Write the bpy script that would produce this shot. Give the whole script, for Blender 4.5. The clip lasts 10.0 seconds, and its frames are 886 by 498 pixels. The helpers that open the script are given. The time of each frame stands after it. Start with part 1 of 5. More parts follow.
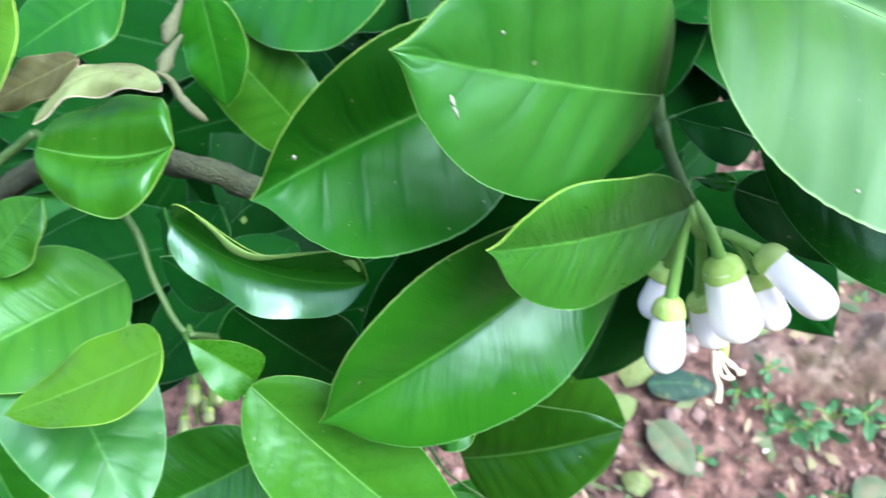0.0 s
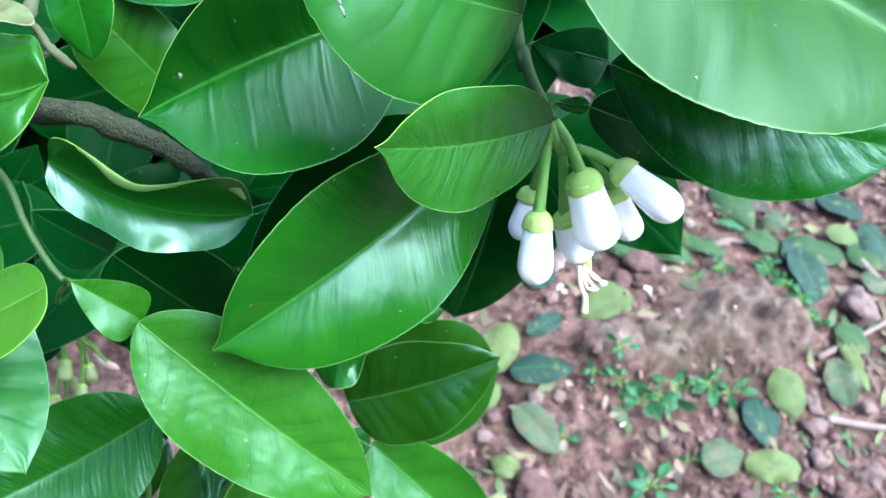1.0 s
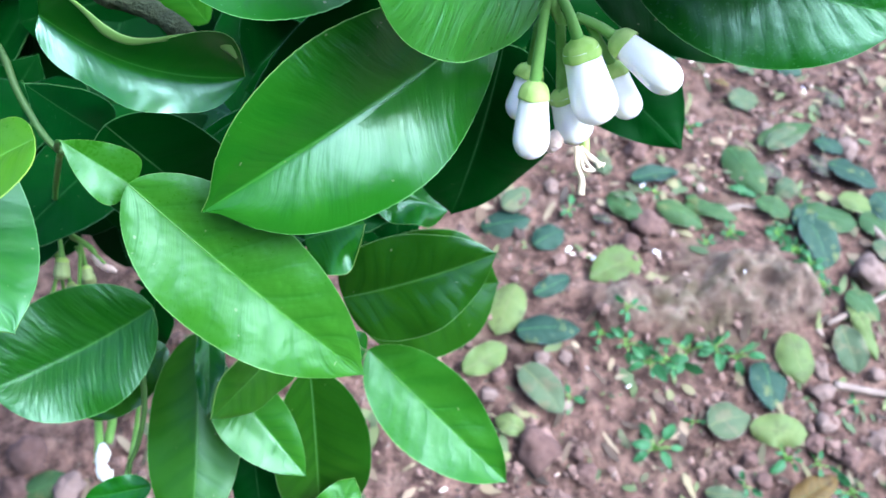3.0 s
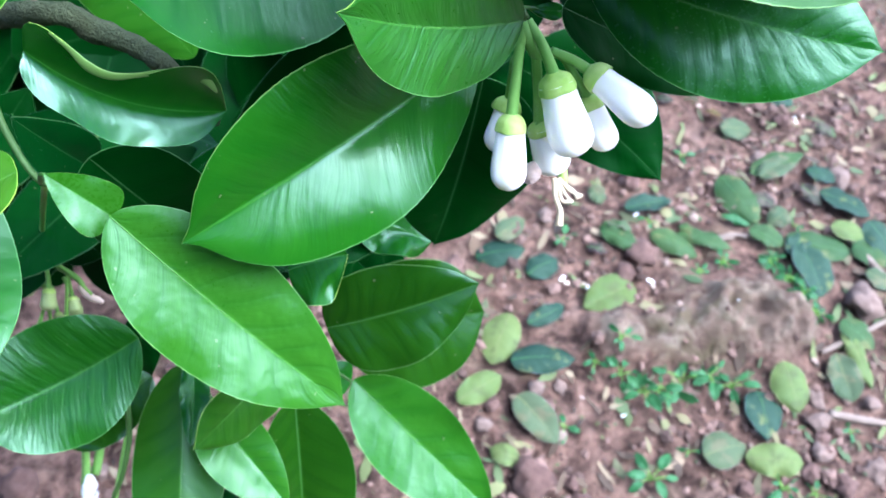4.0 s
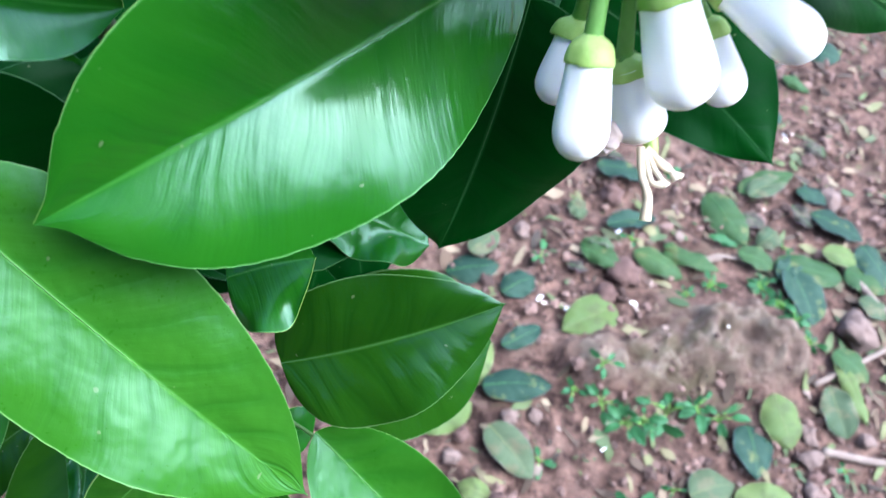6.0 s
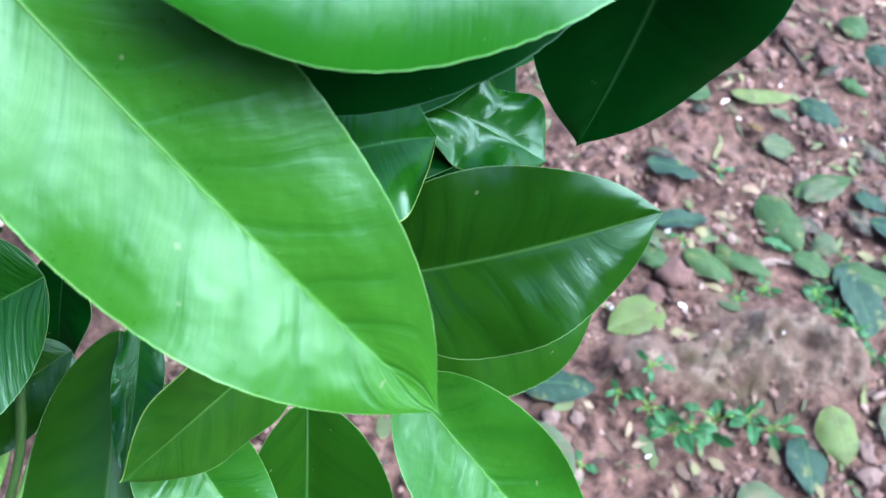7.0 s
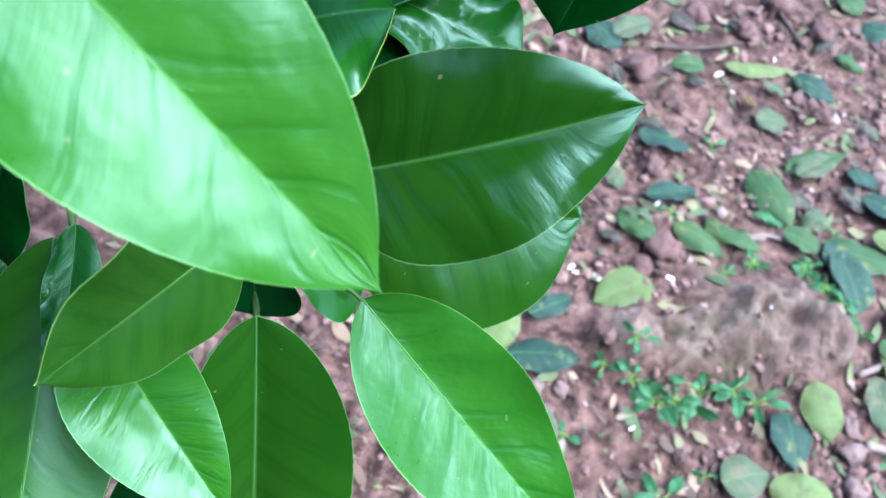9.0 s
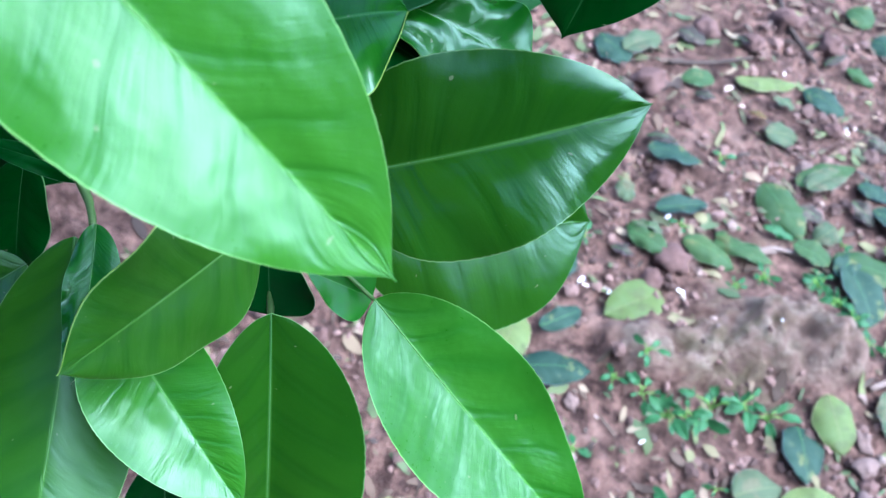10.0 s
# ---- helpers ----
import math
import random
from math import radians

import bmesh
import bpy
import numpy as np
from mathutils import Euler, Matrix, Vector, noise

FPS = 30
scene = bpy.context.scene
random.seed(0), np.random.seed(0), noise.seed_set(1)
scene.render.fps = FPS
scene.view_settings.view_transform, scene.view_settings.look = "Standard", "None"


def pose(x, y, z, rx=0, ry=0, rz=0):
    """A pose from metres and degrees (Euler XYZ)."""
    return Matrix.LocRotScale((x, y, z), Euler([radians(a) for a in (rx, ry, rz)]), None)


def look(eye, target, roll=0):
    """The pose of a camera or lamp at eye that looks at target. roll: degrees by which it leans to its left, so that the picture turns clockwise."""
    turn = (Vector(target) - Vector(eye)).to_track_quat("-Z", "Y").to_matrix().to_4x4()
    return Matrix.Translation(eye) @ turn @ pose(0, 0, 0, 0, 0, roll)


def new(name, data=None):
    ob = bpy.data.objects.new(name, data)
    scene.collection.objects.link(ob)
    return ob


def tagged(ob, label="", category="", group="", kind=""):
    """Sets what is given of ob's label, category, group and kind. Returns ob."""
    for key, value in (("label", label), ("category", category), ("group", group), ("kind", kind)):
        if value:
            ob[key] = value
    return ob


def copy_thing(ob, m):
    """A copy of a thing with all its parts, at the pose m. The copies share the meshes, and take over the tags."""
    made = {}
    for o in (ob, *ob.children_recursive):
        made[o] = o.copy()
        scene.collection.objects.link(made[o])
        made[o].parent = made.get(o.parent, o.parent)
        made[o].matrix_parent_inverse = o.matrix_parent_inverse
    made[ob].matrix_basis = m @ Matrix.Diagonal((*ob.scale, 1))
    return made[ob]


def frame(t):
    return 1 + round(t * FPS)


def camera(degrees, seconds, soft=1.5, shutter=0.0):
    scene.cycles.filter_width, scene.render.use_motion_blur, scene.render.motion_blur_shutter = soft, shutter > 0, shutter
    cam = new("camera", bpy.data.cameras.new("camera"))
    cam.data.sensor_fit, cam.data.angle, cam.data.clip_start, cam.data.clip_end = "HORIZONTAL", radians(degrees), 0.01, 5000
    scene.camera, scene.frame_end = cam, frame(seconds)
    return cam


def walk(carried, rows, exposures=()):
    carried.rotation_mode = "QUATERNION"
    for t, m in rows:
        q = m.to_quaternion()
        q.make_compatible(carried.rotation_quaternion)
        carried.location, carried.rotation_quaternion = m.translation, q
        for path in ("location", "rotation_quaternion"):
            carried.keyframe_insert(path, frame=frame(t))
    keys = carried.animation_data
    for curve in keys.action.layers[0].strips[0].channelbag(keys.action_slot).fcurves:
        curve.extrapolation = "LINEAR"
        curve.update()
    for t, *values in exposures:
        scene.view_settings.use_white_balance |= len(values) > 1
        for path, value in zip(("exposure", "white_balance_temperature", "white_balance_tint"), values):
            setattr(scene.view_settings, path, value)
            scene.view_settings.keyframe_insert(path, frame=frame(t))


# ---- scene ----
cam = camera(54.0, 10.0, 1.3, 0.25)
cam.data.dof.use_dof, cam.data.dof.focus_distance, cam.data.dof.aperture_fstop = True, 0.185, 33.0
PATH = [
    (0, (0.0840, 0.2807, 1.0747), (-0.1315, 0.7299, 0.2077), -8.54),
    (0.2, (0.0875, 0.2720, 1.0702), (-0.0587, 0.7482, 0.2031), -3.37),
    (0.5, (0.0949, 0.2554, 1.0652), (0.0122, 0.7488, 0.1993), 2.35),
    (1, (0.0842, 0.2503, 1.0729), (0.0252, 0.7588, 0.2139), 4.87),
    (1.5, (0.0861, 0.2488, 1.0610), (0.0137, 0.7529, 0.2003), 3.52),
    (2, (0.0867, 0.2423, 1.0601), (0.0137, 0.7352, 0.1931), 3.45),
    (2.5, (0.0906, 0.2301, 1.0549), (0.0211, 0.7159, 0.1836), 4.20),
    (2.7, (0.0922, 0.2266, 1.0532), (0.0237, 0.7132, 0.1823), 4.64),
    (3.8, (0.1030, 0.2246, 1.0572), (0.0307, 0.7354, 0.2006), 4.36),
    (4, (0.1014, 0.2256, 1.0568), (0.0274, 0.7440, 0.2049), 4.37),
    (4.5, (0.0887, 0.2540, 1.0523), (0.0070, 0.7858, 0.2094), 4.02),
    (5, (0.0850, 0.2566, 1.0322), (0.0079, 0.7898, 0.1897), 4.13),
    (5.2, (0.0876, 0.2656, 1.0296), (0.0215, 0.7988, 0.1862), 4.68),
    (6.3, (0.0757, 0.2714, 0.9536), (0.0460, 0.8188, 0.1172), 11.28),
    (6.5, (0.0707, 0.2711, 0.9484), (0.0311, 0.8196, 0.1132), 10.79),
    (7, (0.0625, 0.2685, 0.9193), (0.0040, 0.8171, 0.0853), 10.00),
    (7.5, (0.0606, 0.2729, 0.9164), (-0.0048, 0.8193, 0.0814), 9.76),
    (8, (0.0645, 0.2741, 0.9046), (0.0077, 0.8188, 0.0679), 10.87),
    (8.5, (0.0692, 0.2734, 0.8996), (0.0262, 0.8115, 0.0578), 12.31),
    (9, (0.0717, 0.2662, 0.8972), (0.0294, 0.7997, 0.0525), 12.45),
    (9.5, (0.0726, 0.2606, 0.8982), (0.0246, 0.7959, 0.0549), 12.23),
    (10, (0.0728, 0.2611, 0.8987), (0.0141, 0.8059, 0.0622), 11.18),
]
walk(cam, [(t, look(eye, target, roll)) for t, eye, target, roll in PATH], [(0.0, 2.80, 5950, 16), (0.3, 2.72, 5750, 13), (0.6, 2.66, 5480, 10.5), (4.5, 2.64, 5480, 10.5), (5.2, 2.70, 5500, 11), (6.5, 2.52, 5560, 12), (7.5, 2.68, 5480, 14), (8.7, 2.68, 5380, 14.5), (10.0, 2.65, 5180, 13.5)])

# ---- light: a bright overcast sky ----
sky = bpy.data.worlds.new("overcast_sky")
scene.world = sky
sky.use_nodes = True
wn, wl = sky.node_tree.nodes, sky.node_tree.links
wn.clear()
w_sky = wn.new("ShaderNodeTexSky")
w_sky.sky_type = "NISHITA"
w_sky.sun_disc = False
w_sky.sun_elevation, w_sky.sun_rotation = radians(59), radians(84)
w_sky.air_density, w_sky.dust_density, w_sky.ozone_density = 0.8, 4.0, 0.6
w_bg, w_out = wn.new("ShaderNodeBackground"), wn.new("ShaderNodeOutputWorld")
w_bg.inputs["Strength"].default_value = 0.12
wl.new(w_sky.outputs[0], w_bg.inputs["Color"])
wl.new(w_bg.outputs[0], w_out.inputs["Surface"])

sun = new("sun", bpy.data.lights.new("sun", "SUN"))
sun.data.energy, sun.data.angle, sun.data.color = 1.45, radians(56), (0.88, 0.97, 1.0)
sun.matrix_world = look((1.25, 0.525, 2.925), (0.0, 0.4, 0.8))


# ---- materials ----
def node(nt, kind, values=None, **props):
    n = nt.nodes.new(kind)
    for k, v in props.items():
        setattr(n, k, v)
    for k, v in (values or {}).items():
        s = n.inputs[k]
        if isinstance(v, bpy.types.NodeSocket):
            nt.links.new(v, s)
        else:
            s.default_value = v
    return n


def calc(nt, op, a, b=0.0, c=0.0):
    return node(nt, "ShaderNodeMath", {0: a, 1: b, 2: c}, operation=op).outputs[0]


def smooth(nt, x, lo, hi, out0=0.0, out1=1.0):
    return node(nt, "ShaderNodeMapRange", {0: x, 1: lo, 2: hi, 3: out0, 4: out1}, interpolation_type="SMOOTHSTEP").outputs[0]


def mix(nt, f, a, b, blend="MIX"):
    n = node(nt, "ShaderNodeMix", data_type="RGBA", blend_type=blend)
    for i, v in ((0, f), (6, a), (7, b)):
        s = n.inputs[i]
        if isinstance(v, bpy.types.NodeSocket):
            nt.links.new(v, s)
        else:
            s.default_value = v if i == 0 else (*v, 1) if len(v) == 3 else v
    return n.outputs[2]


def material(name):
    m = bpy.data.materials.new(name)
    m.use_nodes = True
    nt = m.node_tree
    nt.nodes.clear()
    return m, nt


def finish(nt, shader):
    nt.links.new(shader, node(nt, "ShaderNodeOutputMaterial").inputs["Surface"])


def tex_noise(nt, vec, scale, detail=4.0, rough=0.55):
    return node(nt, "ShaderNodeTexNoise", {"Vector": vec, "Scale": scale, "Detail": detail, "Roughness": rough}).outputs["Fac"]


def leaf_material(name, deep, fresh, rough=0.3, through_light=0.22, blotch=0.0, blotch_colour=(0.3, 0.3, 0.05), veins=1.0, gloss=0.38, streaks=0.18, fineness=30.0, crumple=0.55, grain=0.16):
    """A leathery leaf: side veins, fine grain, a waxy gloss and a little light coming through."""
    m, nt = material(name)
    uv = node(nt, "ShaderNodeTexCoord").outputs["UV"]
    ob = node(nt, "ShaderNodeTexCoord").outputs["Object"]
    rnd = node(nt, "ShaderNodeObjectInfo").outputs["Random"]
    sx = node(nt, "ShaderNodeSeparateXYZ", {0: uv})
    s, v = sx.outputs[0], calc(nt, "ABSOLUTE", calc(nt, "MULTIPLY_ADD", sx.outputs[1], 2.0, -1.0))
    run = node(nt, "ShaderNodeAttribute", attribute_name="vein_course").outputs["Fac"]
    saw = calc(nt, "PINGPONG", run, 0.5)
    vein = calc(nt, "MULTIPLY", smooth(nt, saw, 0.14, 0.0), smooth(nt, v, 0.95, 0.55))
    rib = smooth(nt, v, 0.032, 0.008)
    net = node(nt, "ShaderNodeTexVoronoi", {"Vector": ob, "Scale": 700.0}, feature="DISTANCE_TO_EDGE").outputs["Distance"]
    big = tex_noise(nt, ob, 28.0, 3.0)
    fine = tex_noise(nt, ob, 900.0, 2.0)
    tone = calc(nt, "ADD", calc(nt, "MULTIPLY_ADD", big, 0.9, -0.2), calc(nt, "MULTIPLY_ADD", rnd, 0.35, -0.1))
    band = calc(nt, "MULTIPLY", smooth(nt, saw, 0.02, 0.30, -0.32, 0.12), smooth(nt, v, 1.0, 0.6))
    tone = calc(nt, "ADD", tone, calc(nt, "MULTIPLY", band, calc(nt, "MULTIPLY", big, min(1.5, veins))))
    col = mix(nt, node(nt, "ShaderNodeClamp", {0: tone}).outputs[0], deep, fresh)
    pale = tuple(min(1.0, c * 1.5 + 0.02) for c in fresh)
    col = mix(nt, calc(nt, "MULTIPLY", vein, 0.03), col, pale)
    col = mix(nt, calc(nt, "MULTIPLY", rib, 0.55), col, pale)
    col = mix(nt, smooth(nt, v, 0.982, 0.998), col, (pale[0] * 2.0, pale[1] * 1.4, pale[2] * 2.6))
    if blotch:
        spots = smooth(nt, tex_noise(nt, ob, 45.0, 5.0, 0.65), 0.62 - 0.25 * blotch, 0.72 - 0.2 * blotch)
        col = mix(nt, calc(nt, "MULTIPLY", spots, 0.8), col, blotch_colour)
    speck = smooth(nt, tex_noise(nt, ob, 420.0, 1.0), 0.77, 0.80)
    col = mix(nt, calc(nt, "MULTIPLY", speck, 0.35), col, (0.24, 0.26, 0.15))
    high = calc(nt, "MULTIPLY", tex_noise(nt, ob, 85.0, 1.5), crumple)
    high = calc(nt, "ADD", high, calc(nt, "MULTIPLY", tex_noise(nt, ob, 260.0, 1.0), grain * crumple))
    high = calc(nt, "ADD", high, calc(nt, "MULTIPLY", vein, calc(nt, "MULTIPLY_ADD", big, -0.09 * veins, 0.01 * veins)))
    high = calc(nt, "ADD", high, calc(nt, "MULTIPLY", smooth(nt, net, 0.0, 0.12), 0.008))
    streak = node(nt, "ShaderNodeCombineXYZ", {0: calc(nt, "MULTIPLY", run, fineness / 8.0), 1: calc(nt, "MULTIPLY", sx.outputs[1], 3.0), 2: calc(nt, "MULTIPLY", rnd, 40.0)}).outputs[0]
    high = calc(nt, "ADD", high, calc(nt, "MULTIPLY", tex_noise(nt, streak, 1.0, 2.0), streaks * veins))
    bump = node(nt, "ShaderNodeBump", {"Height": high, "Strength": 0.6, "Distance": 0.0009})
    patch = node(nt, "ShaderNodeCombineXYZ", {0: run, 1: calc(nt, "MULTIPLY", sx.outputs[1], 2.6), 2: calc(nt, "MULTIPLY", rnd, 70.0)}).outputs[0]
    bloom = smooth(nt, tex_noise(nt, patch, 1.0, 3.0, 0.5), 0.32, 0.68, 0.75 * gloss, 1.25 * gloss)
    ro = calc(nt, "ADD", calc(nt, "MULTIPLY_ADD", fine, 0.12, rough - 0.06), calc(nt, "MULTIPLY", big, 0.08))
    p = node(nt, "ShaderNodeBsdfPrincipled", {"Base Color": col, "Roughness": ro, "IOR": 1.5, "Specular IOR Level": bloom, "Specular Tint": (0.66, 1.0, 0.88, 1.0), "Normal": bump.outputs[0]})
    tr = node(nt, "ShaderNodeBsdfTranslucent", {"Color": mix(nt, 0.5, col, (fresh[0] * 1.2, fresh[1] * 1.6, fresh[2] * 0.8))})
    finish(nt, node(nt, "ShaderNodeMixShader", {0: through_light, 1: p.outputs[0], 2: tr.outputs[0]}).outputs[0])
    return m


def plain_material(name, low, high, rough, scale, bump=0.3, depth=0.0005, through_light=0.0):
    m, nt = material(name)
    ob = node(nt, "ShaderNodeTexCoord").outputs["Object"]
    rnd = node(nt, "ShaderNodeObjectInfo").outputs["Random"]
    a, b = tex_noise(nt, ob, scale, 5.0, 0.6), tex_noise(nt, ob, scale * 7.0, 3.0)
    f = calc(nt, "ADD", calc(nt, "MULTIPLY_ADD", a, 1.3, -0.3), calc(nt, "MULTIPLY_ADD", rnd, 0.3, -0.15))
    col = mix(nt, node(nt, "ShaderNodeClamp", {0: f}).outputs[0], low, high)
    h = calc(nt, "MULTIPLY_ADD", b, 0.4, a)
    bm_ = node(nt, "ShaderNodeBump", {"Height": h, "Strength": bump, "Distance": depth})
    p = node(nt, "ShaderNodeBsdfPrincipled", {"Base Color": col, "Roughness": rough, "Normal": bm_.outputs[0]})
    p.inputs["Specular IOR Level"].default_value = 0.25
    if through_light:
        p.inputs["Subsurface Weight"].default_value = through_light
        p.inputs["Subsurface Radius"].default_value = (0.004, 0.004, 0.002)
        p.inputs["Subsurface Scale"].default_value = 0.5
    finish(nt, p.outputs[0])
    return m


def soil_material():
    m, nt = material("reddish_soil")
    ob = node(nt, "ShaderNodeTexCoord").outputs["Object"]
    a, b, c = tex_noise(nt, ob, 7.0, 5.0), tex_noise(nt, ob, 45.0, 6.0, 0.65), tex_noise(nt, ob, 260.0, 4.0, 0.7)
    col = mix(nt, smooth(nt, b, 0.33, 0.68), (0.0292, 0.0155, 0.0138), (0.297, 0.179, 0.144))
    col = mix(nt, smooth(nt, a, 0.35, 0.7, 0.0, 0.45), col, (0.172, 0.0998, 0.08))
    col = mix(nt, smooth(nt, tex_noise(nt, ob, 11.0, 4.0, 0.6), 0.50, 0.34, 0.0, 0.7), col, (0.0344, 0.0189, 0.0155))
    pale = smooth(nt, tex_noise(nt, ob, 16.0, 5.0, 0.6), 0.55, 0.66, 0.0, 0.55)
    col = mix(nt, pale, col, (0.31, 0.206, 0.169))
    z = node(nt, "ShaderNodeSeparateXYZ", {0: ob}).outputs[2]
    mound = smooth(nt, calc(nt, "MULTIPLY_ADD", b, 0.03, z), 0.034, 0.058)
    col = mix(nt, calc(nt, "MULTIPLY", mound, 0.88), col, (0.237, 0.165, 0.133))
    crust = calc(nt, "MULTIPLY", mound, smooth(nt, tex_noise(nt, ob, 30.0, 5.0, 0.65), 0.46, 0.64, 0.0, 0.85))
    col = mix(nt, crust, col, (0.335, 0.271, 0.219))
    lichen = calc(nt, "MULTIPLY", mound, smooth(nt, tex_noise(nt, ob, 22.0, 5.0, 0.7), 0.52, 0.66, 0.0, 0.35))
    col = mix(nt, lichen, col, (0.19, 0.17, 0.105))
    grit = smooth(nt, c, 0.60, 0.72)
    col = mix(nt, calc(nt, "MULTIPLY", grit, 0.7), col, (0.318, 0.237, 0.202))
    dark = smooth(nt, tex_noise(nt, ob, 120.0, 3.0), 0.40, 0.30)
    col = mix(nt, calc(nt, "MULTIPLY", dark, calc(nt, "MULTIPLY_ADD", mound, -0.4, 0.5)), col, (0.0284, 0.017, 0.0142))
    moss = calc(nt, "MULTIPLY", smooth(nt, tex_noise(nt, ob, 4.0, 4.0), 0.55, 0.68), smooth(nt, b, 0.4, 0.6))
    col = mix(nt, calc(nt, "MULTIPLY", moss, 0.5), col, (0.0903, 0.0963, 0.043))
    h = calc(nt, "ADD", calc(nt, "MULTIPLY", b, 1.0), calc(nt, "MULTIPLY", c, 0.5))
    bump = node(nt, "ShaderNodeBump", {"Height": h, "Strength": 1.0, "Distance": 0.02})
    p = node(nt, "ShaderNodeBsdfPrincipled", {"Base Color": col, "Roughness": 0.92, "Normal": bump.outputs[0]})
    p.inputs["Specular IOR Level"].default_value = 0.2
    finish(nt, p.outputs[0])
    return m


LEAF = {
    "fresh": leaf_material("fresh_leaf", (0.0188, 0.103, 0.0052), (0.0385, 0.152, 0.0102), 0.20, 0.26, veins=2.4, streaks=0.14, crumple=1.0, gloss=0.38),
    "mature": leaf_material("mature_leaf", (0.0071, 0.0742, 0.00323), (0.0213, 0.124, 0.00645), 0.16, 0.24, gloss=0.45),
    # near-black copy of the leaf green: shade inside the tree is in the colour
    "dark": leaf_material("shaded_leaf", (0.00175, 0.0294, 0.00245), (0.00455, 0.0504, 0.00455), 0.36, 0.13, gloss=0.07),
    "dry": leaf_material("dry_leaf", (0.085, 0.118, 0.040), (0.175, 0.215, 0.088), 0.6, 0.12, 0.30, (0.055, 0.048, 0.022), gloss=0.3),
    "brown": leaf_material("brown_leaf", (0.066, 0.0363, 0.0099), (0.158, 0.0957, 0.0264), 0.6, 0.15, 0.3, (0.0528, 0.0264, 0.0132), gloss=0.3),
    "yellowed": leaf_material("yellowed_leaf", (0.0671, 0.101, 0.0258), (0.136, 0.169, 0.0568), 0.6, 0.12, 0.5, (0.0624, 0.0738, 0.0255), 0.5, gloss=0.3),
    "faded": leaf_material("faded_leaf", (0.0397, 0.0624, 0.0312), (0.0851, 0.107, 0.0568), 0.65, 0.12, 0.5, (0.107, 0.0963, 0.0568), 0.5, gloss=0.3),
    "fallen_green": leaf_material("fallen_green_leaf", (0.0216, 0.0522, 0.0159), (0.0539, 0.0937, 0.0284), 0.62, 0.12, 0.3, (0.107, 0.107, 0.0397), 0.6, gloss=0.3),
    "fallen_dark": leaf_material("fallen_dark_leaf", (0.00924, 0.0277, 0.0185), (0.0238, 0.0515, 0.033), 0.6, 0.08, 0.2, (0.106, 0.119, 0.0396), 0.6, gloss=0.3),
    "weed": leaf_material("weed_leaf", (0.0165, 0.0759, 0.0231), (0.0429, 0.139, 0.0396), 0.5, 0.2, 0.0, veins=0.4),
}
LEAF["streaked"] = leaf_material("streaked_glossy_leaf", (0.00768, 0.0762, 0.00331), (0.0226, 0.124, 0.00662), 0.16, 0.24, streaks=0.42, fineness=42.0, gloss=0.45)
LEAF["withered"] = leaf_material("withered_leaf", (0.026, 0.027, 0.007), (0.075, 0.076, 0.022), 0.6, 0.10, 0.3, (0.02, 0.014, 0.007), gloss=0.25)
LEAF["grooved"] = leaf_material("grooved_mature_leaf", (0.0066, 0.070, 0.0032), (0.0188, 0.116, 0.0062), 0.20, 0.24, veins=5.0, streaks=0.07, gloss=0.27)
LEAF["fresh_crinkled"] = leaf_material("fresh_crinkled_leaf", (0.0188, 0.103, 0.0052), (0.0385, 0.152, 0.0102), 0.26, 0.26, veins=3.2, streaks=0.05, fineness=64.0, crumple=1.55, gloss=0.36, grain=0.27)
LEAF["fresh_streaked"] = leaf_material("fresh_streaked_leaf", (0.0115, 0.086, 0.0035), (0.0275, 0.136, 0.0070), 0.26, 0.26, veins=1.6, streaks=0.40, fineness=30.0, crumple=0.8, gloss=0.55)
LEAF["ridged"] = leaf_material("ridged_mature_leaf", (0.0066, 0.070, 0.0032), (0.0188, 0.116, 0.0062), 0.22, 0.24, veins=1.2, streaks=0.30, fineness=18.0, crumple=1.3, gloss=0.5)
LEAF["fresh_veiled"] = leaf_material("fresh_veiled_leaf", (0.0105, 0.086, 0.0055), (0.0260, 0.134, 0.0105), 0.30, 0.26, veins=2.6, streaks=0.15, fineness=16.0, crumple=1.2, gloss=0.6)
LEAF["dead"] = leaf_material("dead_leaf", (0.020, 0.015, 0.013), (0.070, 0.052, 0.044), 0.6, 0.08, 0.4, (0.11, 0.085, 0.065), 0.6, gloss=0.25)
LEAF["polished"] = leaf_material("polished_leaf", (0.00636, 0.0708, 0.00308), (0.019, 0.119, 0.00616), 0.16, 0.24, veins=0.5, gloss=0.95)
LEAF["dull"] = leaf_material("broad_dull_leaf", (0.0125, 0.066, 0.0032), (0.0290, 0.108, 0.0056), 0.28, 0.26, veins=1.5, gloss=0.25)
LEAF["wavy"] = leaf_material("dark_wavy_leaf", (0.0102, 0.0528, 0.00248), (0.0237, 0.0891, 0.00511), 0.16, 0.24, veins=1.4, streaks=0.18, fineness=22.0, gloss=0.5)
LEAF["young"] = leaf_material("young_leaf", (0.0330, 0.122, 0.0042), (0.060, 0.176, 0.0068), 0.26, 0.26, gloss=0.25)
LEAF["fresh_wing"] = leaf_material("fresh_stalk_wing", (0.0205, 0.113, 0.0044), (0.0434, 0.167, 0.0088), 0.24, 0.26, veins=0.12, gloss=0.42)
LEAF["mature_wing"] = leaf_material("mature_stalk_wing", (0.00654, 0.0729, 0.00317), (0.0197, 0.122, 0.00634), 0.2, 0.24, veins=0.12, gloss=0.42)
# darker copy of the stalk wing, its colour includes the shade under other leaves
LEAF["dark_wing"] = leaf_material("shaded_stalk_wing", (0.00254, 0.0407, 0.00559), (0.00661, 0.0686, 0.00963), 0.2, 0.16, veins=0.12, gloss=0.5)
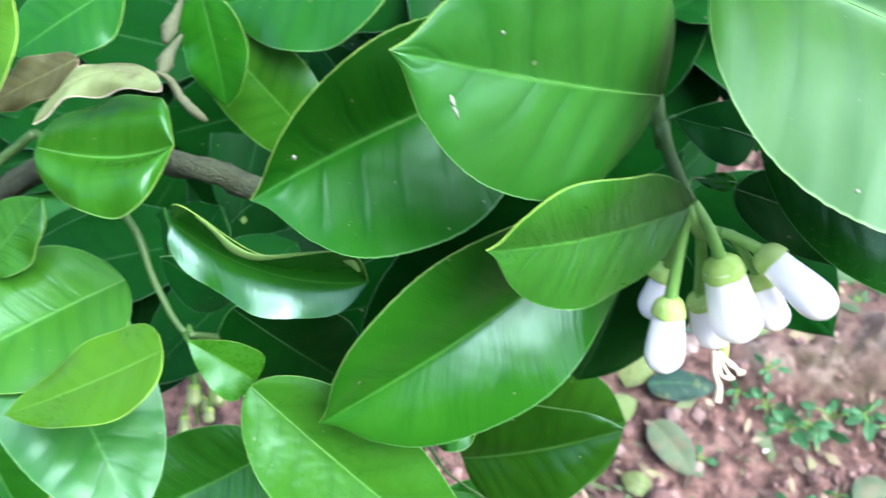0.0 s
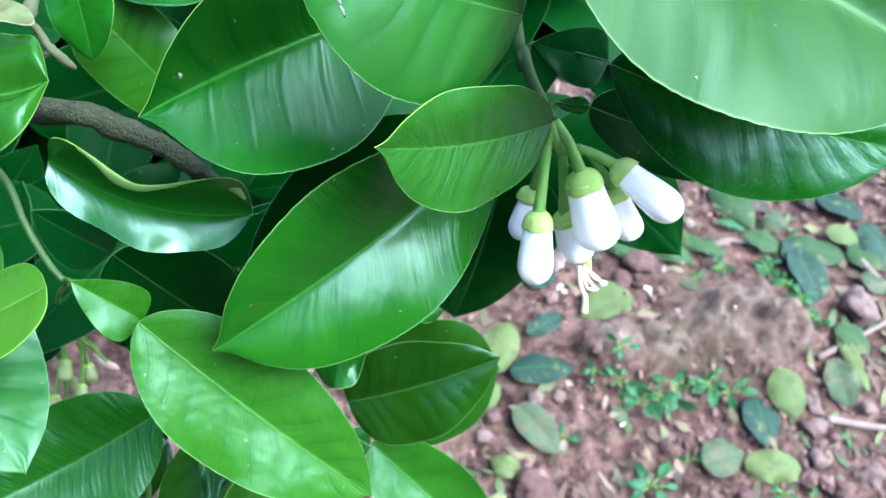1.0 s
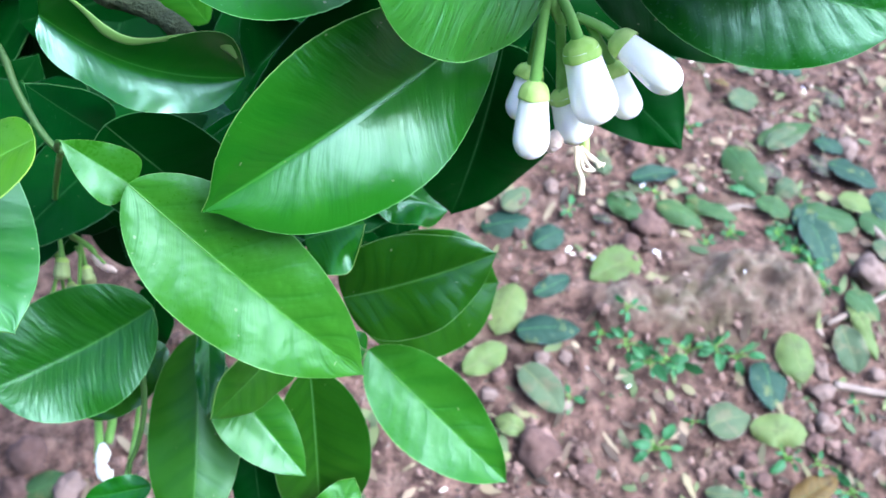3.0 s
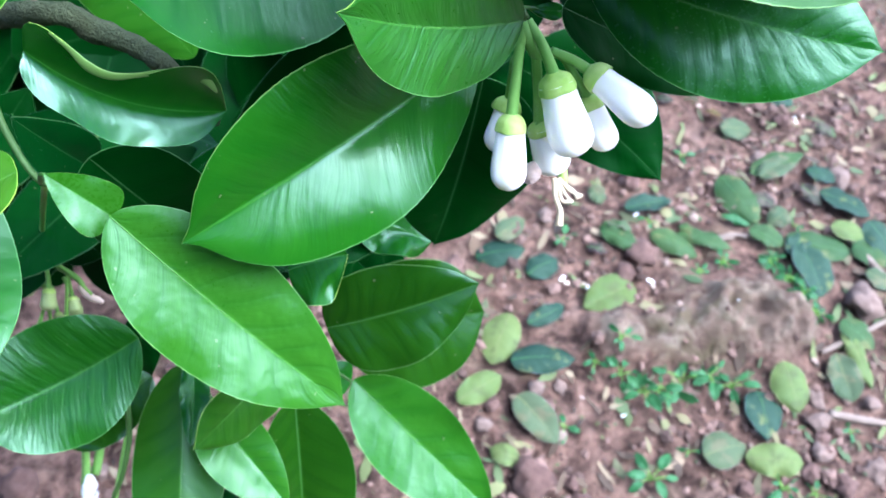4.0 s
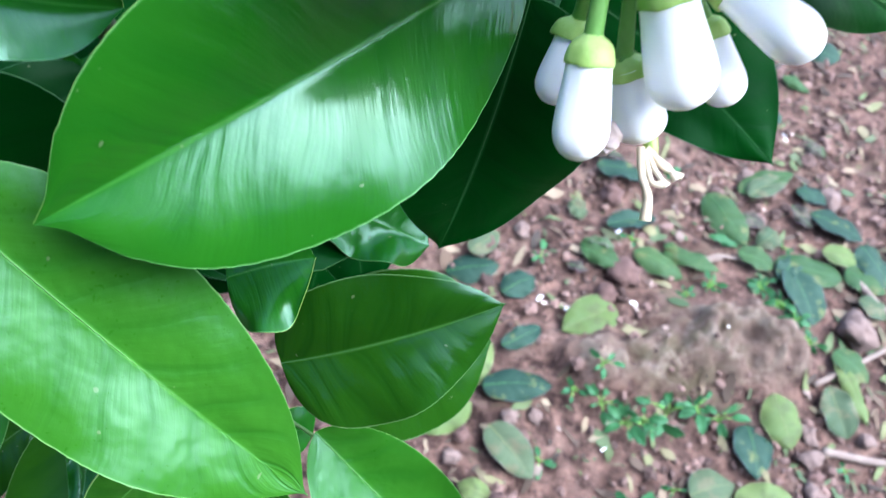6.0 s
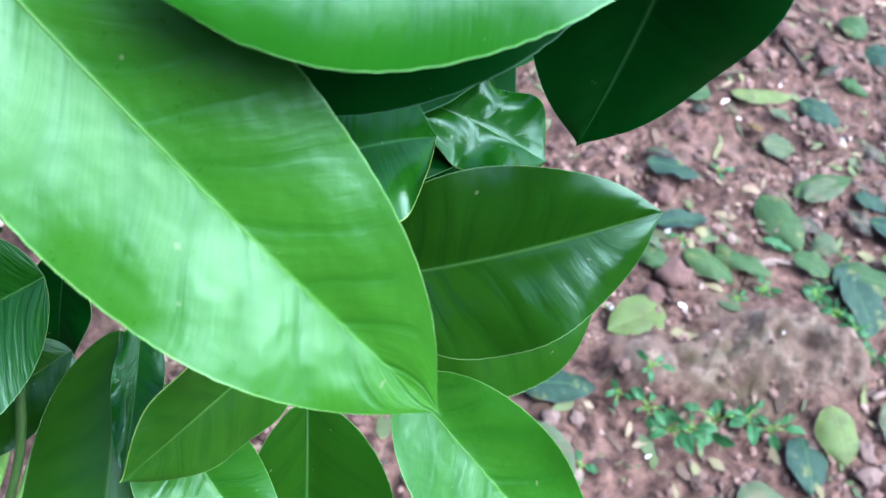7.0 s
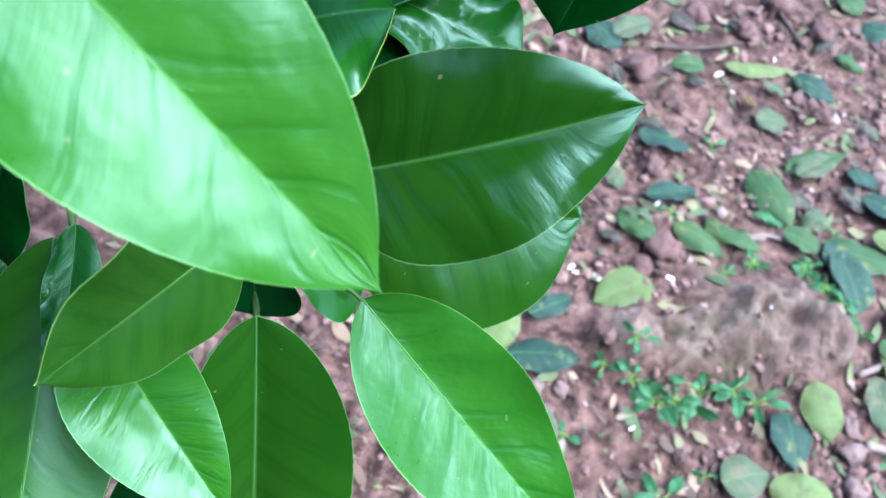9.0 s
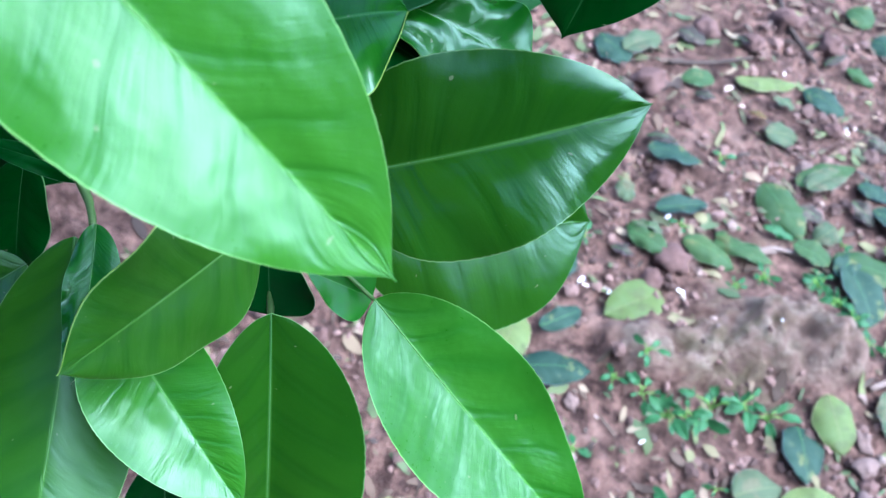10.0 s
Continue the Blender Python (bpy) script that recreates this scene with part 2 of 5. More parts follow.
UNDER = plain_material("leaf_underside", (0.10, 0.205, 0.042), (0.165, 0.28, 0.075), 0.5, 60.0)
RIM = plain_material("leaf_margin", (0.16, 0.30, 0.035), (0.24, 0.39, 0.065), 0.4, 90.0)
# darker margin copy for the leaf looks that carry shade in their colour
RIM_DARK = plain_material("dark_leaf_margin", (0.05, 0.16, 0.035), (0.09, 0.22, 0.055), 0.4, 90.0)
RIB = plain_material("leaf_midrib", (0.038, 0.135, 0.020), (0.068, 0.185, 0.036), 0.4, 120.0)
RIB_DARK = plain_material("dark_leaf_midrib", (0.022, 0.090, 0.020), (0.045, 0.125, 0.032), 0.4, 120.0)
RIB_DRY = plain_material("fallen_leaf_midrib", (0.0858, 0.106, 0.0396), (0.145, 0.158, 0.066), 0.6, 120.0)
PETAL = plain_material("white_petal", (0.93, 0.925, 0.88), (0.96, 0.955, 0.93), 0.38, 150.0, 0.25, 0.0004, 0.35)
SCAR = plain_material("dry_scar", (0.12, 0.15, 0.10), (0.30, 0.33, 0.25), 0.8, 600.0)
GREEN_BUD = plain_material("green_bud", (0.272, 0.368, 0.128), (0.44, 0.496, 0.272), 0.45, 150.0, 0.25, 0.0004)
WILTED = plain_material("wilted_petal", (0.56, 0.42, 0.36), (0.76, 0.65, 0.60), 0.55, 220.0, 0.5, 0.0006, 0.2)
FILAMENT = plain_material("cream_filament", (0.62, 0.50, 0.33), (0.80, 0.72, 0.58), 0.5, 200.0)
CALYX = plain_material("green_calyx", (0.27, 0.47, 0.07), (0.55, 0.68, 0.24), 0.4, 180.0, 0.6)
PEDICEL = plain_material("green_pedicel", (0.135, 0.325, 0.055), (0.235, 0.43, 0.105), 0.42, 200.0, 0.4)
TWIG = plain_material("green_twig_bark", (0.036, 0.085, 0.020), (0.075, 0.145, 0.038), 0.5, 180.0, 0.5)
BARK = plain_material("grey_bark", (0.030, 0.042, 0.020), (0.095, 0.116, 0.064), 0.9, 160.0, 1.0, 0.004)
DRY_STALK = plain_material("withered_stalk_skin", (0.048, 0.060, 0.028), (0.105, 0.120, 0.062), 0.8, 300.0, 0.7, 0.001)
STICK = plain_material("weathered_stick", (0.132, 0.0957, 0.0792), (0.277, 0.224, 0.198), 0.85, 60.0, 0.8, 0.002)
DARK_STICK = plain_material("dark_twig", (0.030, 0.022, 0.018), (0.085, 0.065, 0.056), 0.85, 60.0, 0.8, 0.002)
SOIL = soil_material()
CLOD = plain_material("clod_soil", (0.0622, 0.0346, 0.0303), (0.195, 0.122, 0.107), 0.93, 55.0, 1.0, 0.004)
STONE = plain_material("pale_stone", (0.119, 0.0812, 0.0704), (0.216, 0.157, 0.141), 0.85, 70.0, 0.7, 0.003)


# ---- mesh helpers ----
def mesh_object(name, verts, faces, mats, mat_index=None, uvs=None, flat=None):
    me = bpy.data.meshes.new(name)
    me.from_pydata([tuple(v) for v in verts], [], faces)
    for m in mats:
        me.materials.append(m)
    if mat_index is not None:
        me.polygons.foreach_set("material_index", mat_index)
    me.polygons.foreach_set("use_smooth", [True] * len(faces) if flat is None else [not f for f in flat])
    if uvs is not None:
        lay = me.uv_layers.new(name="UVMap")
        idx = np.empty(len(me.loops), dtype=np.int32)
        me.loops.foreach_get("vertex_index", idx)
        lay.data.foreach_set("uv", np.asarray(uvs, dtype=np.float32)[idx].ravel())
    me.update()
    return new(name, me)


def part(ob, parent, label=""):
    ob.parent = parent
    ob.matrix_parent_inverse = parent.matrix_world.inverted()
    return tagged(ob, label) if label else ob


def unit(v):
    v = np.asarray(v, float)
    return v / max(np.linalg.norm(v), 1e-12)


def tube(name, pts, radii, mat, sides=10, lumps=0.0, seed=0, squash=1.0):
    """A round stem along a line of points, with its own radius at each, closed at both ends."""
    pts = np.asarray(pts, float)
    n = max(8, 4 * len(pts))
    t_in, t_out = np.linspace(0, 1, len(pts)), np.linspace(0, 1, n)
    if len(pts) > 2:
        seg = np.minimum((t_out * (len(pts) - 1)).astype(int), len(pts) - 2)
        f = (t_out * (len(pts) - 1) - seg)[:, None]
        p0, p1, p2, p3 = (pts[np.clip(seg + k, 0, len(pts) - 1)] for k in (-1, 0, 1, 2))
        line = 0.5 * (2 * p1 + (p2 - p0) * f + (2 * p0 - 5 * p1 + 4 * p2 - p3) * f**2 + (3 * p1 - p0 - 3 * p2 + p3) * f**3)
    else:
        line = pts[0] + t_out[:, None] * (pts[1] - pts[0])
    rad = np.interp(t_out, np.linspace(0, 1, len(radii)), radii)
    tang = np.gradient(line, axis=0)
    side = unit(np.cross(unit(tang[0]), (0.3, 0.2, 0.93)))
    rng = random.Random(seed)
    verts, faces = [], []
    for i in range(n):
        d = unit(tang[i])
        side = unit(side - (side @ d) * d)
        up = np.cross(d, side)
        for k in range(sides):
            a = 2 * math.pi * k / sides
            r = rad[i] * (1 + lumps * (rng.random() - 0.5))
            verts.append(line[i] + r * (squash * math.cos(a) * side + math.sin(a) * up))
    for i in range(n - 1):
        for k in range(sides):
            q = (k + 1) % sides
            faces.append((i * sides + k, i * sides + q, (i + 1) * sides + q, (i + 1) * sides + k))
    faces.append(tuple(range(sides - 1, -1, -1)))
    faces.append(tuple((n - 1) * sides + k for k in range(sides)))
    return mesh_object(name, verts, faces, [mat])


FACING = unit((0.0, -0.45, 0.89))


def leaf_axes(base, tip, roll):
    d = unit(tip - base)
    n = unit(FACING - (FACING @ d) * d)
    x = np.cross(d, n)
    c, s = math.cos(roll), math.sin(roll)
    return d, c * x + s * n, c * n - s * x


def leaf_profile(s, a, b, beak=0.0):
    """Half-width along the midrib; beak: the share of the length that is drawn out into a narrow tip."""
    k = a / (a + b)
    q = np.clip(s / (1 - 0.7 * beak), 0, 1)
    f = q**a * (1 - q) ** b * (1 - np.exp(-(1 - q) / 0.04)) / (k**a * (1 - k) ** b)
    if beak:
        point = 0.30 * np.clip((1 - s) / (4 * beak), 0, 1)
        f = (f**4 + np.where(s > 1 - 4 * beak, point, 0.0) ** 4) ** 0.25
    return f


def blade(name, base, tip, bend, lat, roll, wl, wr, fold, a, b, top, under, rim, seed=0, nu=88, nv=10, quilt=None, wave=0.0018, thick=0.00038, curl=0.0, rise=0.08, droop=0.17, dip=0.0, soft=0.06, beak=0.0, pairs=8.0):
    """A leaf blade: a bent midrib, two half-blades folded up from it, swollen between the side veins, with a thickened margin."""
    base, tip = np.asarray(base, float), np.asarray(tip, float)
    d, x, n = leaf_axes(base, tip, roll)
    length = np.linalg.norm(tip - base)
    s = 0.5 - 0.5 * np.cos(np.pi * np.linspace(0, 1, nu + 1))
    s = 0.35 * s + 0.65 * np.linspace(0, 1, nu + 1)
    f = leaf_profile(s, a, b, beak)
    f = np.where(s <= 0, 0.012, np.where(s >= 1, 0.004, f))
    rib = base + s[:, None] * (tip - base) + (4 * s * (1 - s))[:, None] * (bend * n + lat * x)
    vv = np.linspace(-1, 1, 2 * nv + 1)
    vv = np.sign(vv) * np.abs(vv) ** (1.55 if nv > 6 else 1.0)
    quilt = 0.0016 * length if quilt is None else quilt
    ph = seed * 1.7
    verts, uvs, course = [], [], []
    for i, si in enumerate(s):
        for v in vv:
            av = abs(v)
            w = (wr if v > 0 else wl) * f[i]
            if v < 0 and dip:
                w *= 1 - dip * math.exp(-(((si - 0.45) / 0.24) ** 2))
            w *= 1 + 0.0035 * math.sin(si * 170 + ph * 3 + 2 * math.sin(si * 31)) * av**8
            out = w * av * math.cos(fold) * (1 if v > 0 else -1)
            lift = (math.sqrt(av * av + soft * soft) - soft) / (math.sqrt(1 + soft * soft) - soft)
            h = w * ((math.sin(fold) + rise) * lift - droop * av * av)
            body = math.sin(math.pi * min(1, max(0, si))) ** 0.6
            run = (si - 0.20 * av * (1 - 0.3 * av)) * pairs + 0.55 * noise.noise(Vector((si * 5 + ph, seed * 1.3, 0.4 if v > 0 else 3.4)))
            run += 0.10 * noise.noise(Vector((si * 9 + ph, v * 3.0, 2.2)))
            deep = 0.45 + 0.55 * noise.noise(Vector((si * 7 + ph, v * 2.0, 8.1)))
            h += quilt * body * deep * math.sin(math.pi * run) ** 2 * min(1.0, 4 * av * (1 - av)) * min(1.0, av * 4)
            h += wave * body * (noise.noise(Vector((si * 3.1 + ph, v * 1.3 + 7.3, seed * 0.37))) * av)
            h += wave * 0.6 * body * math.sin(si * 13 + ph + (1.5 if v > 0 else 0)) * av**3
            h -= curl * length * av * av * body
            verts.append(rib[i] + out * x + h * n)
            uvs.append((si, 0.5 + 0.5 * v))
            course.append(run)
    m = 2 * nv + 1
    count = len(verts)
    verts = np.array(verts)
    ring = [i * m for i in range(nu + 1)] + [nu * m + j for j in range(1, m)] + [i * m + m - 1 for i in range(nu - 1, -1, -1)] + list(range(m - 2, 0, -1))
    edge, k = 2 * count, len(ring)
    verts = np.concatenate([verts, verts - thick * n, verts[ring], verts[ring] - thick * n])
    uvs = uvs + uvs + 2 * [uvs[i] for i in ring]
    course = course + course + 2 * [course[i] for i in ring]
    faces, mats = [], []
    for i in range(nu):
        for j in range(m - 1):
            q = (i * m + j, i * m + j + 1, (i + 1) * m + j + 1, (i + 1) * m + j)
            faces.append(q), mats.append(0)
            faces.append(tuple(count + c for c in reversed(q))), mats.append(1)
    # the margin has vertices of its own, so that the blade stays flat up to its edge
    for i in range(k):
        j = (i + 1) % k
        faces.append((edge + i, edge + j, edge + k + j, edge + k + i)), mats.append(2)
    ob = mesh_object(name, verts, faces, [top, under, rim], mats, uvs, [k == 2 for k in mats])
    ob.data.attributes.new("vein_course", "FLOAT", "POINT").data.foreach_set("value", course)
    return ob, rib, n, x, f


# ---- the ground ----
def ground_height(x, y):
    def lump(cx, cy, rx, ry, h, p=2.0):
        q = ((x - cx) / rx) ** 2 + ((y - cy) / ry) ** 2
        return h * math.exp(-q**p) if q < 4 else 0.0

    z = 0.010 * noise.noise(Vector((x * 2.85, y * 2.85, 0.2)))
    z += 0.007 * noise.noise(Vector((x * 11, y * 11, 3.2)))
    r = abs(noise.noise(Vector((x * 26, y * 26, 5.1))))
    z += 0.017 * (0.35 - r) + 0.003 * noise.noise(Vector((x * 70, y * 70, 1.1)))
    rough = 1 + 0.27 * noise.noise(Vector((x * 24, y * 24, 9.0))) + 0.40 * noise.noise(Vector((x * 60, y * 60, 4.0))) + 0.22 * noise.noise(Vector((x * 120, y * 120, 6.0)))
    big = lump(0.444, 0.854, 0.078, 0.066, 0.040, 1.5) + lump(0.305, 0.786, 0.080, 0.052, 0.026, 1.5) + lump(0.376, 0.834, 0.078, 0.055, 0.020, 1.3)
    big += lump(0.257, 0.770, 0.036, 0.034, 0.018, 2.0) + lump(0.489, 0.846, 0.040, 0.040, 0.024, 2.0) - lump(0.447, 0.831, 0.020, 0.014, 0.010, 1.3)
    z += max(0.0, big) * rough
    fade = max(0.0, 1 - max(abs(x - 0.3), abs(y - 0.9)) / 3.0)
    return z * min(1.0, fade * 3)


def build_ground():
    def axis(c):
        fine = np.arange(-0.75, 0.7501, 0.0055)
        far = 0.75 * (400 / 0.75) ** (np.arange(1, 27) / 26.0)
        return c + np.concatenate([-far[::-1], fine, far])

    xs, ys = axis(0.32), axis(0.9)
    verts = [(x, y, ground_height(x, y)) for y in ys for x in xs]
    nx = len(xs)
    faces = [(j * nx + i, j * nx + i + 1, (j + 1) * nx + i + 1, (j + 1) * nx + i) for j in range(len(ys) - 1) for i in range(nx - 1)]
    ob = mesh_object("ground", verts, faces, [SOIL])
    return tagged(ob, "bare reddish-brown orchard soil, crumbly and lumpy", "ground", kind="structure")


build_ground()


def lump_mesh(rng, r, sx=1.0, sy=1.0, sz=0.7, rings=5, segs=8):
    """Verts and faces of a rough rounded lump."""
    verts, faces = [(0, 0, r * sz)], []
    off = Vector((rng.random() * 50, rng.random() * 50, rng.random() * 50))
    for i in range(1, rings):
        a = math.pi * i / rings
        for k in range(segs):
            b = 2 * math.pi * (k + 0.5 * (i % 2)) / segs
            p = Vector((math.sin(a) * math.cos(b), math.sin(a) * math.sin(b), math.cos(a)))
            q = r * (1 + 0.62 * noise.noise(p * 1.7 + off) + 0.25 * noise.noise(p * 4.1 + off) + 0.12 * (rng.random() - 0.5))
            verts.append((q * p.x * sx, q * p.y * sy, q * p.z * sz))
    verts.append((0, 0, -r * sz))
    last = len(verts) - 1
    for k in range(segs):
        faces.append((0, 1 + k, 1 + (k + 1) % segs))
        faces.append((last, 1 + (rings - 2) * segs + (k + 1) % segs, 1 + (rings - 2) * segs + k))
    for i in range(rings - 2):
        for k in range(segs):
            p, q = 1 + i * segs, 1 + (i + 1) * segs
            faces.append((p + k, q + k, q + (k + 1) % segs, p + (k + 1) % segs))
    return verts, faces


# ---- the tree ----
tree = new("citrus_tree")
tree.empty_display_size = 0.05
tree.location = (-0.62, 0.95, 0.0)
bpy.context.view_layer.update()
tagged(tree, "leafy citrus tree with glossy green leaves and white buds", "tree")


def add_leaf(look_, base, tip, bend, lat, roll, wl, wr, fold, a, b, name="leaf", parent=None, label="", rib=True, seed=None, **kw):
    dark = look_.startswith(("dark", "wavy"))
    add_leaf.count += 1
    seed = add_leaf.count if seed is None else seed
    ob, line, n, x, f = blade(name, base, tip, bend, lat, roll, wl, wr, fold, a, b, LEAF[look_], UNDER if look_ not in ("dry", "withered") else LEAF[look_], RIM_DARK if dark else RIM if look_.startswith(("fresh", "mature", "young", "streaked", "dull", "polished", "grooved", "ridged")) else LEAF[look_], seed, **kw)
    part(ob, parent or tree, label)
    if rib:
        length = np.linalg.norm(np.asarray(tip) - np.asarray(base))
        keep = line[:: 6]
        r0 = 0.0031 * length
        t = tube("midrib", keep - n * r0 * 0.35, [r0, r0 * 0.7, r0 * 0.42, r0 * 0.15], RIB_DARK if dark else RIB if look_.startswith(("fresh", "mature", "young", "streaked", "dull", "polished", "grooved", "ridged")) else RIB_DRY, 6)
        part(t, ob)
    return ob


add_leaf.count = 0


def blemish(leaf_ob, at, length, width, mat, seed):
    """A small dry scar on a leaf's surface."""
    rng = random.Random(seed)
    vs = leaf_ob.data.vertices
    near = min(range(len(vs)), key=lambda i: (vs[i].co - Vector(at)).length)
    n = vs[near].normal.normalized()
    if n.z < 0:
        n = -n
    verts, faces = lump_mesh(rng, 1.0, 1.0, 1.0, 1.0, 4, 8)
    turn = n.to_track_quat("Z", "Y")
    c = Vector(at) + n * (vs[near].co - Vector(at)).dot(n)
    out = [c + turn @ Vector((p[0] * width, p[1] * length, p[2] * 0.00025)) for p in verts]
    part(mesh_object("scar", [tuple(p) for p in out], faces, [mat]), leaf_ob, "small dry scar")



# base, tip, bend, sideways bend, roll, half-widths, fold, profile
add_leaf("streaked", (0.0792, 0.4236, 0.8547), (0.0132, 0.3362, 0.8509), 0.0087, 0.0018, 0.647, 0.0285, 0.0288, 0.395, 0.76, 0.58, rise=0.13, droop=0.25, soft=0.05, beak=0.022, quilt=0.00012)
add_leaf("fresh_crinkled", (-0.0103, 0.3409, 0.8493), (0.0612, 0.3196, 0.7979), -0.0000, 0.0011, 0.094, 0.0207, 0.0206, 0.24, 0.59, 0.80, quilt=0.00040, rise=0.0, droop=0.06, pairs=9.0)
add_leaf("fresh_wing", (-0.0299, 0.3462, 0.8560), (-0.0124, 0.3449, 0.8411), 0.0001, -0.0001, 0.148, 0.0085, 0.0091, 0.293, 0.82, 0.25, name="petiole_wing", quilt=0.0, wave=0.0006, rise=0.05, droop=0.12)
add_leaf("fresh_streaked", (0.0931, 0.4059, 0.8871), (0.0545, 0.3624, 0.9208), -0.0004, -0.0027, 0.68, 0.0173, 0.0158, 0.24, 0.60, 0.62, beak=0.03, quilt=0.00025, pairs=9.0)
spotted = add_leaf("grooved", (0.0449, 0.4344, 0.8928), (-0.0013, 0.3637, 0.9145), -0.0025, 0.0012, 0.76, 0.0300, 0.0298, 0.45, 0.59, 0.53, quilt=0.00040, beak=0.025, pairs=8.0, rise=0.0, droop=-0.08)
blemish(spotted, (0.0045, 0.3761, 0.9163), 0.0010, 0.0006, SCAR, 0)
spotted = add_leaf("fresh_veiled", (0.0802, 0.4164, 0.9141), (0.0338, 0.3760, 0.9597), 0.0043, -0.0002, 0.55, 0.0251, 0.0275, 0.133, 0.56, 0.66, beak=0.03, quilt=0.0007, pairs=7.0)
blemish(spotted, (0.0466, 0.3753, 0.9496), 0.0012, 0.0005, SCAR, 0)
blemish(spotted, (0.0478, 0.3741, 0.9482), 0.0013, 0.0004, SCAR, 2)
blemish(spotted, (0.0523, 0.3874, 0.9556), 0.0004, 0.0004, SCAR, 1)
spotted = add_leaf("dull", (0.0850, 0.4321, 0.9443), (0.1875, 0.4173, 0.9177), 0.0034, -0.0011, 0.072, 0.0452, 0.0452, 0.322, 0.56, 0.73, quilt=0.0007)
blemish(spotted, (0.1203, 0.3870, 0.9357), 0.0004, 0.0004, SCAR, 0)
add_leaf("ridged", (0.1059, 0.4225, 0.8962), (0.1922, 0.4200, 0.8858), 0.0014, 0.0030, -0.27, 0.0217, 0.0225, 0.105, 0.73, 0.77, quilt=0.0006, wave=0.0015, pairs=13.0)
add_leaf("dark_wing", (0.0841, 0.4261, 0.8956), (0.1065, 0.4327, 0.8872), 0.0006, 0.0005, -0.234, 0.0083, 0.0090, 0.145, 0.91, 0.38, name="petiole_wing", quilt=0.0, wave=0.0006, rise=0.05, droop=0.12)
# leaves given the dark look have the shade behind others painted into their colour
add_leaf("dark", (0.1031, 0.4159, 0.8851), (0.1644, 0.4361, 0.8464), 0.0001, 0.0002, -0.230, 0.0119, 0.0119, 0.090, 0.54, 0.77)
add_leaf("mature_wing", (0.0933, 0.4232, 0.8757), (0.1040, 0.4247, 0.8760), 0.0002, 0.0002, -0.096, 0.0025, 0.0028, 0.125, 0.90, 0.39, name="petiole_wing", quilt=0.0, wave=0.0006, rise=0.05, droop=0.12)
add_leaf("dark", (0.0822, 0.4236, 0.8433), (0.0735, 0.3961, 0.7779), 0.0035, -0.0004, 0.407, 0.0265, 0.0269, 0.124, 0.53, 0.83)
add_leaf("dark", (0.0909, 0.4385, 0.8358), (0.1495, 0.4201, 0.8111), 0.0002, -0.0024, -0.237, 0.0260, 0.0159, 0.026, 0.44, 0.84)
add_leaf("wavy", (0.0401, 0.3619, 0.7602), (0.0935, 0.3828, 0.7805), 0.0030, 0.0008, -0.301, 0.0197, 0.0210, 0.23, 0.42, 0.74, quilt=0.00035, rise=0.3, droop=0.36, pairs=9.0)
add_leaf("wavy", (0.0326, 0.3866, 0.7044), (0.0962, 0.4141, 0.6993), 0.0001, 0.0002, -0.40, 0.0320, 0.0320, 0.204, 0.61, 0.57, quilt=0.00025)
add_leaf("fresh_crinkled", (0.0477, 0.3631, 0.7117), (0.1180, 0.3326, 0.6675), -0.0018, 0.0001, 0.213, 0.0198, 0.0220, 0.34, 0.62, 0.86, rise=-0.10, droop=-0.12, pairs=7.0)
add_leaf("mature_wing", (0.0332, 0.3558, 0.7292), (0.0475, 0.3618, 0.7142), 0.0004, 0.0000, 0.048, 0.0073, 0.0073, 0.174, 0.89, 0.35, name="petiole_wing", quilt=0.0, wave=0.0006, rise=0.05, droop=0.12)
add_leaf("dull", (0.0254, 0.3495, 0.7509), (0.0060, 0.3079, 0.7535), -0.0001, -0.0005, 0.942, 0.0162, 0.0148, 0.141, 0.49, 0.80)
add_leaf("mature", (-0.0163, 0.3527, 0.7273), (-0.0061, 0.3181, 0.7194), -0.0001, -0.0007, 0.225, 0.0066, 0.0055, 0.150, 0.55, 0.74)
add_leaf("fresh", (-0.0013, 0.3320, 0.7301), (0.0377, 0.3055, 0.7120), 0.0003, 0.0003, 0.30, 0.0124, 0.0160, 0.35, 0.49, 0.84, quilt=0.0, wave=0.0008)
add_leaf("dull", (-0.0200, 0.3488, 0.7258), (-0.0016, 0.2716, 0.6943), -0.0018, -0.0013, 0.22, 0.0176, 0.0210, -0.25, 0.65, 0.70)
# low leaf: the shade it hangs in is put in by the darker wavy colour
add_leaf("wavy", (0.0288, 0.3449, 0.7249), (0.0399, 0.2988, 0.6510), 0.0037, -0.0001, 0.347, 0.0239, 0.0194, 0.368, 0.55, 0.69, quilt=0.0001)
add_leaf("dark_wing", (0.0193, 0.3662, 0.7191), (0.0223, 0.3568, 0.6993), 0.0004, -0.0000, -0.044, 0.0121, 0.0121, 0.167, 0.87, 0.36, name="petiole_wing", quilt=0.0, wave=0.0006, rise=0.05, droop=0.12)
add_leaf("fresh_streaked", (-0.0323, 0.3473, 0.7469), (-0.0819, 0.3029, 0.7413), -0.0055, -0.0022, 0.22, 0.0262, 0.0254, 0.30, 0.56, 0.57, pairs=9.0)
add_leaf("wavy", (-0.0384, 0.3486, 0.7043), (-0.0636, 0.3126, 0.6977), 0.0015, -0.0001, -0.042, 0.0134, 0.0134, 0.150, 0.56, 0.60)
add_leaf("young", (-0.0298, 0.3386, 0.8672), (-0.0695, 0.3117, 0.8564), -0.0003, -0.0008, -0.435, 0.0136, 0.0128, 0.140, 0.37, 0.86, label="young yellow-green leaf")
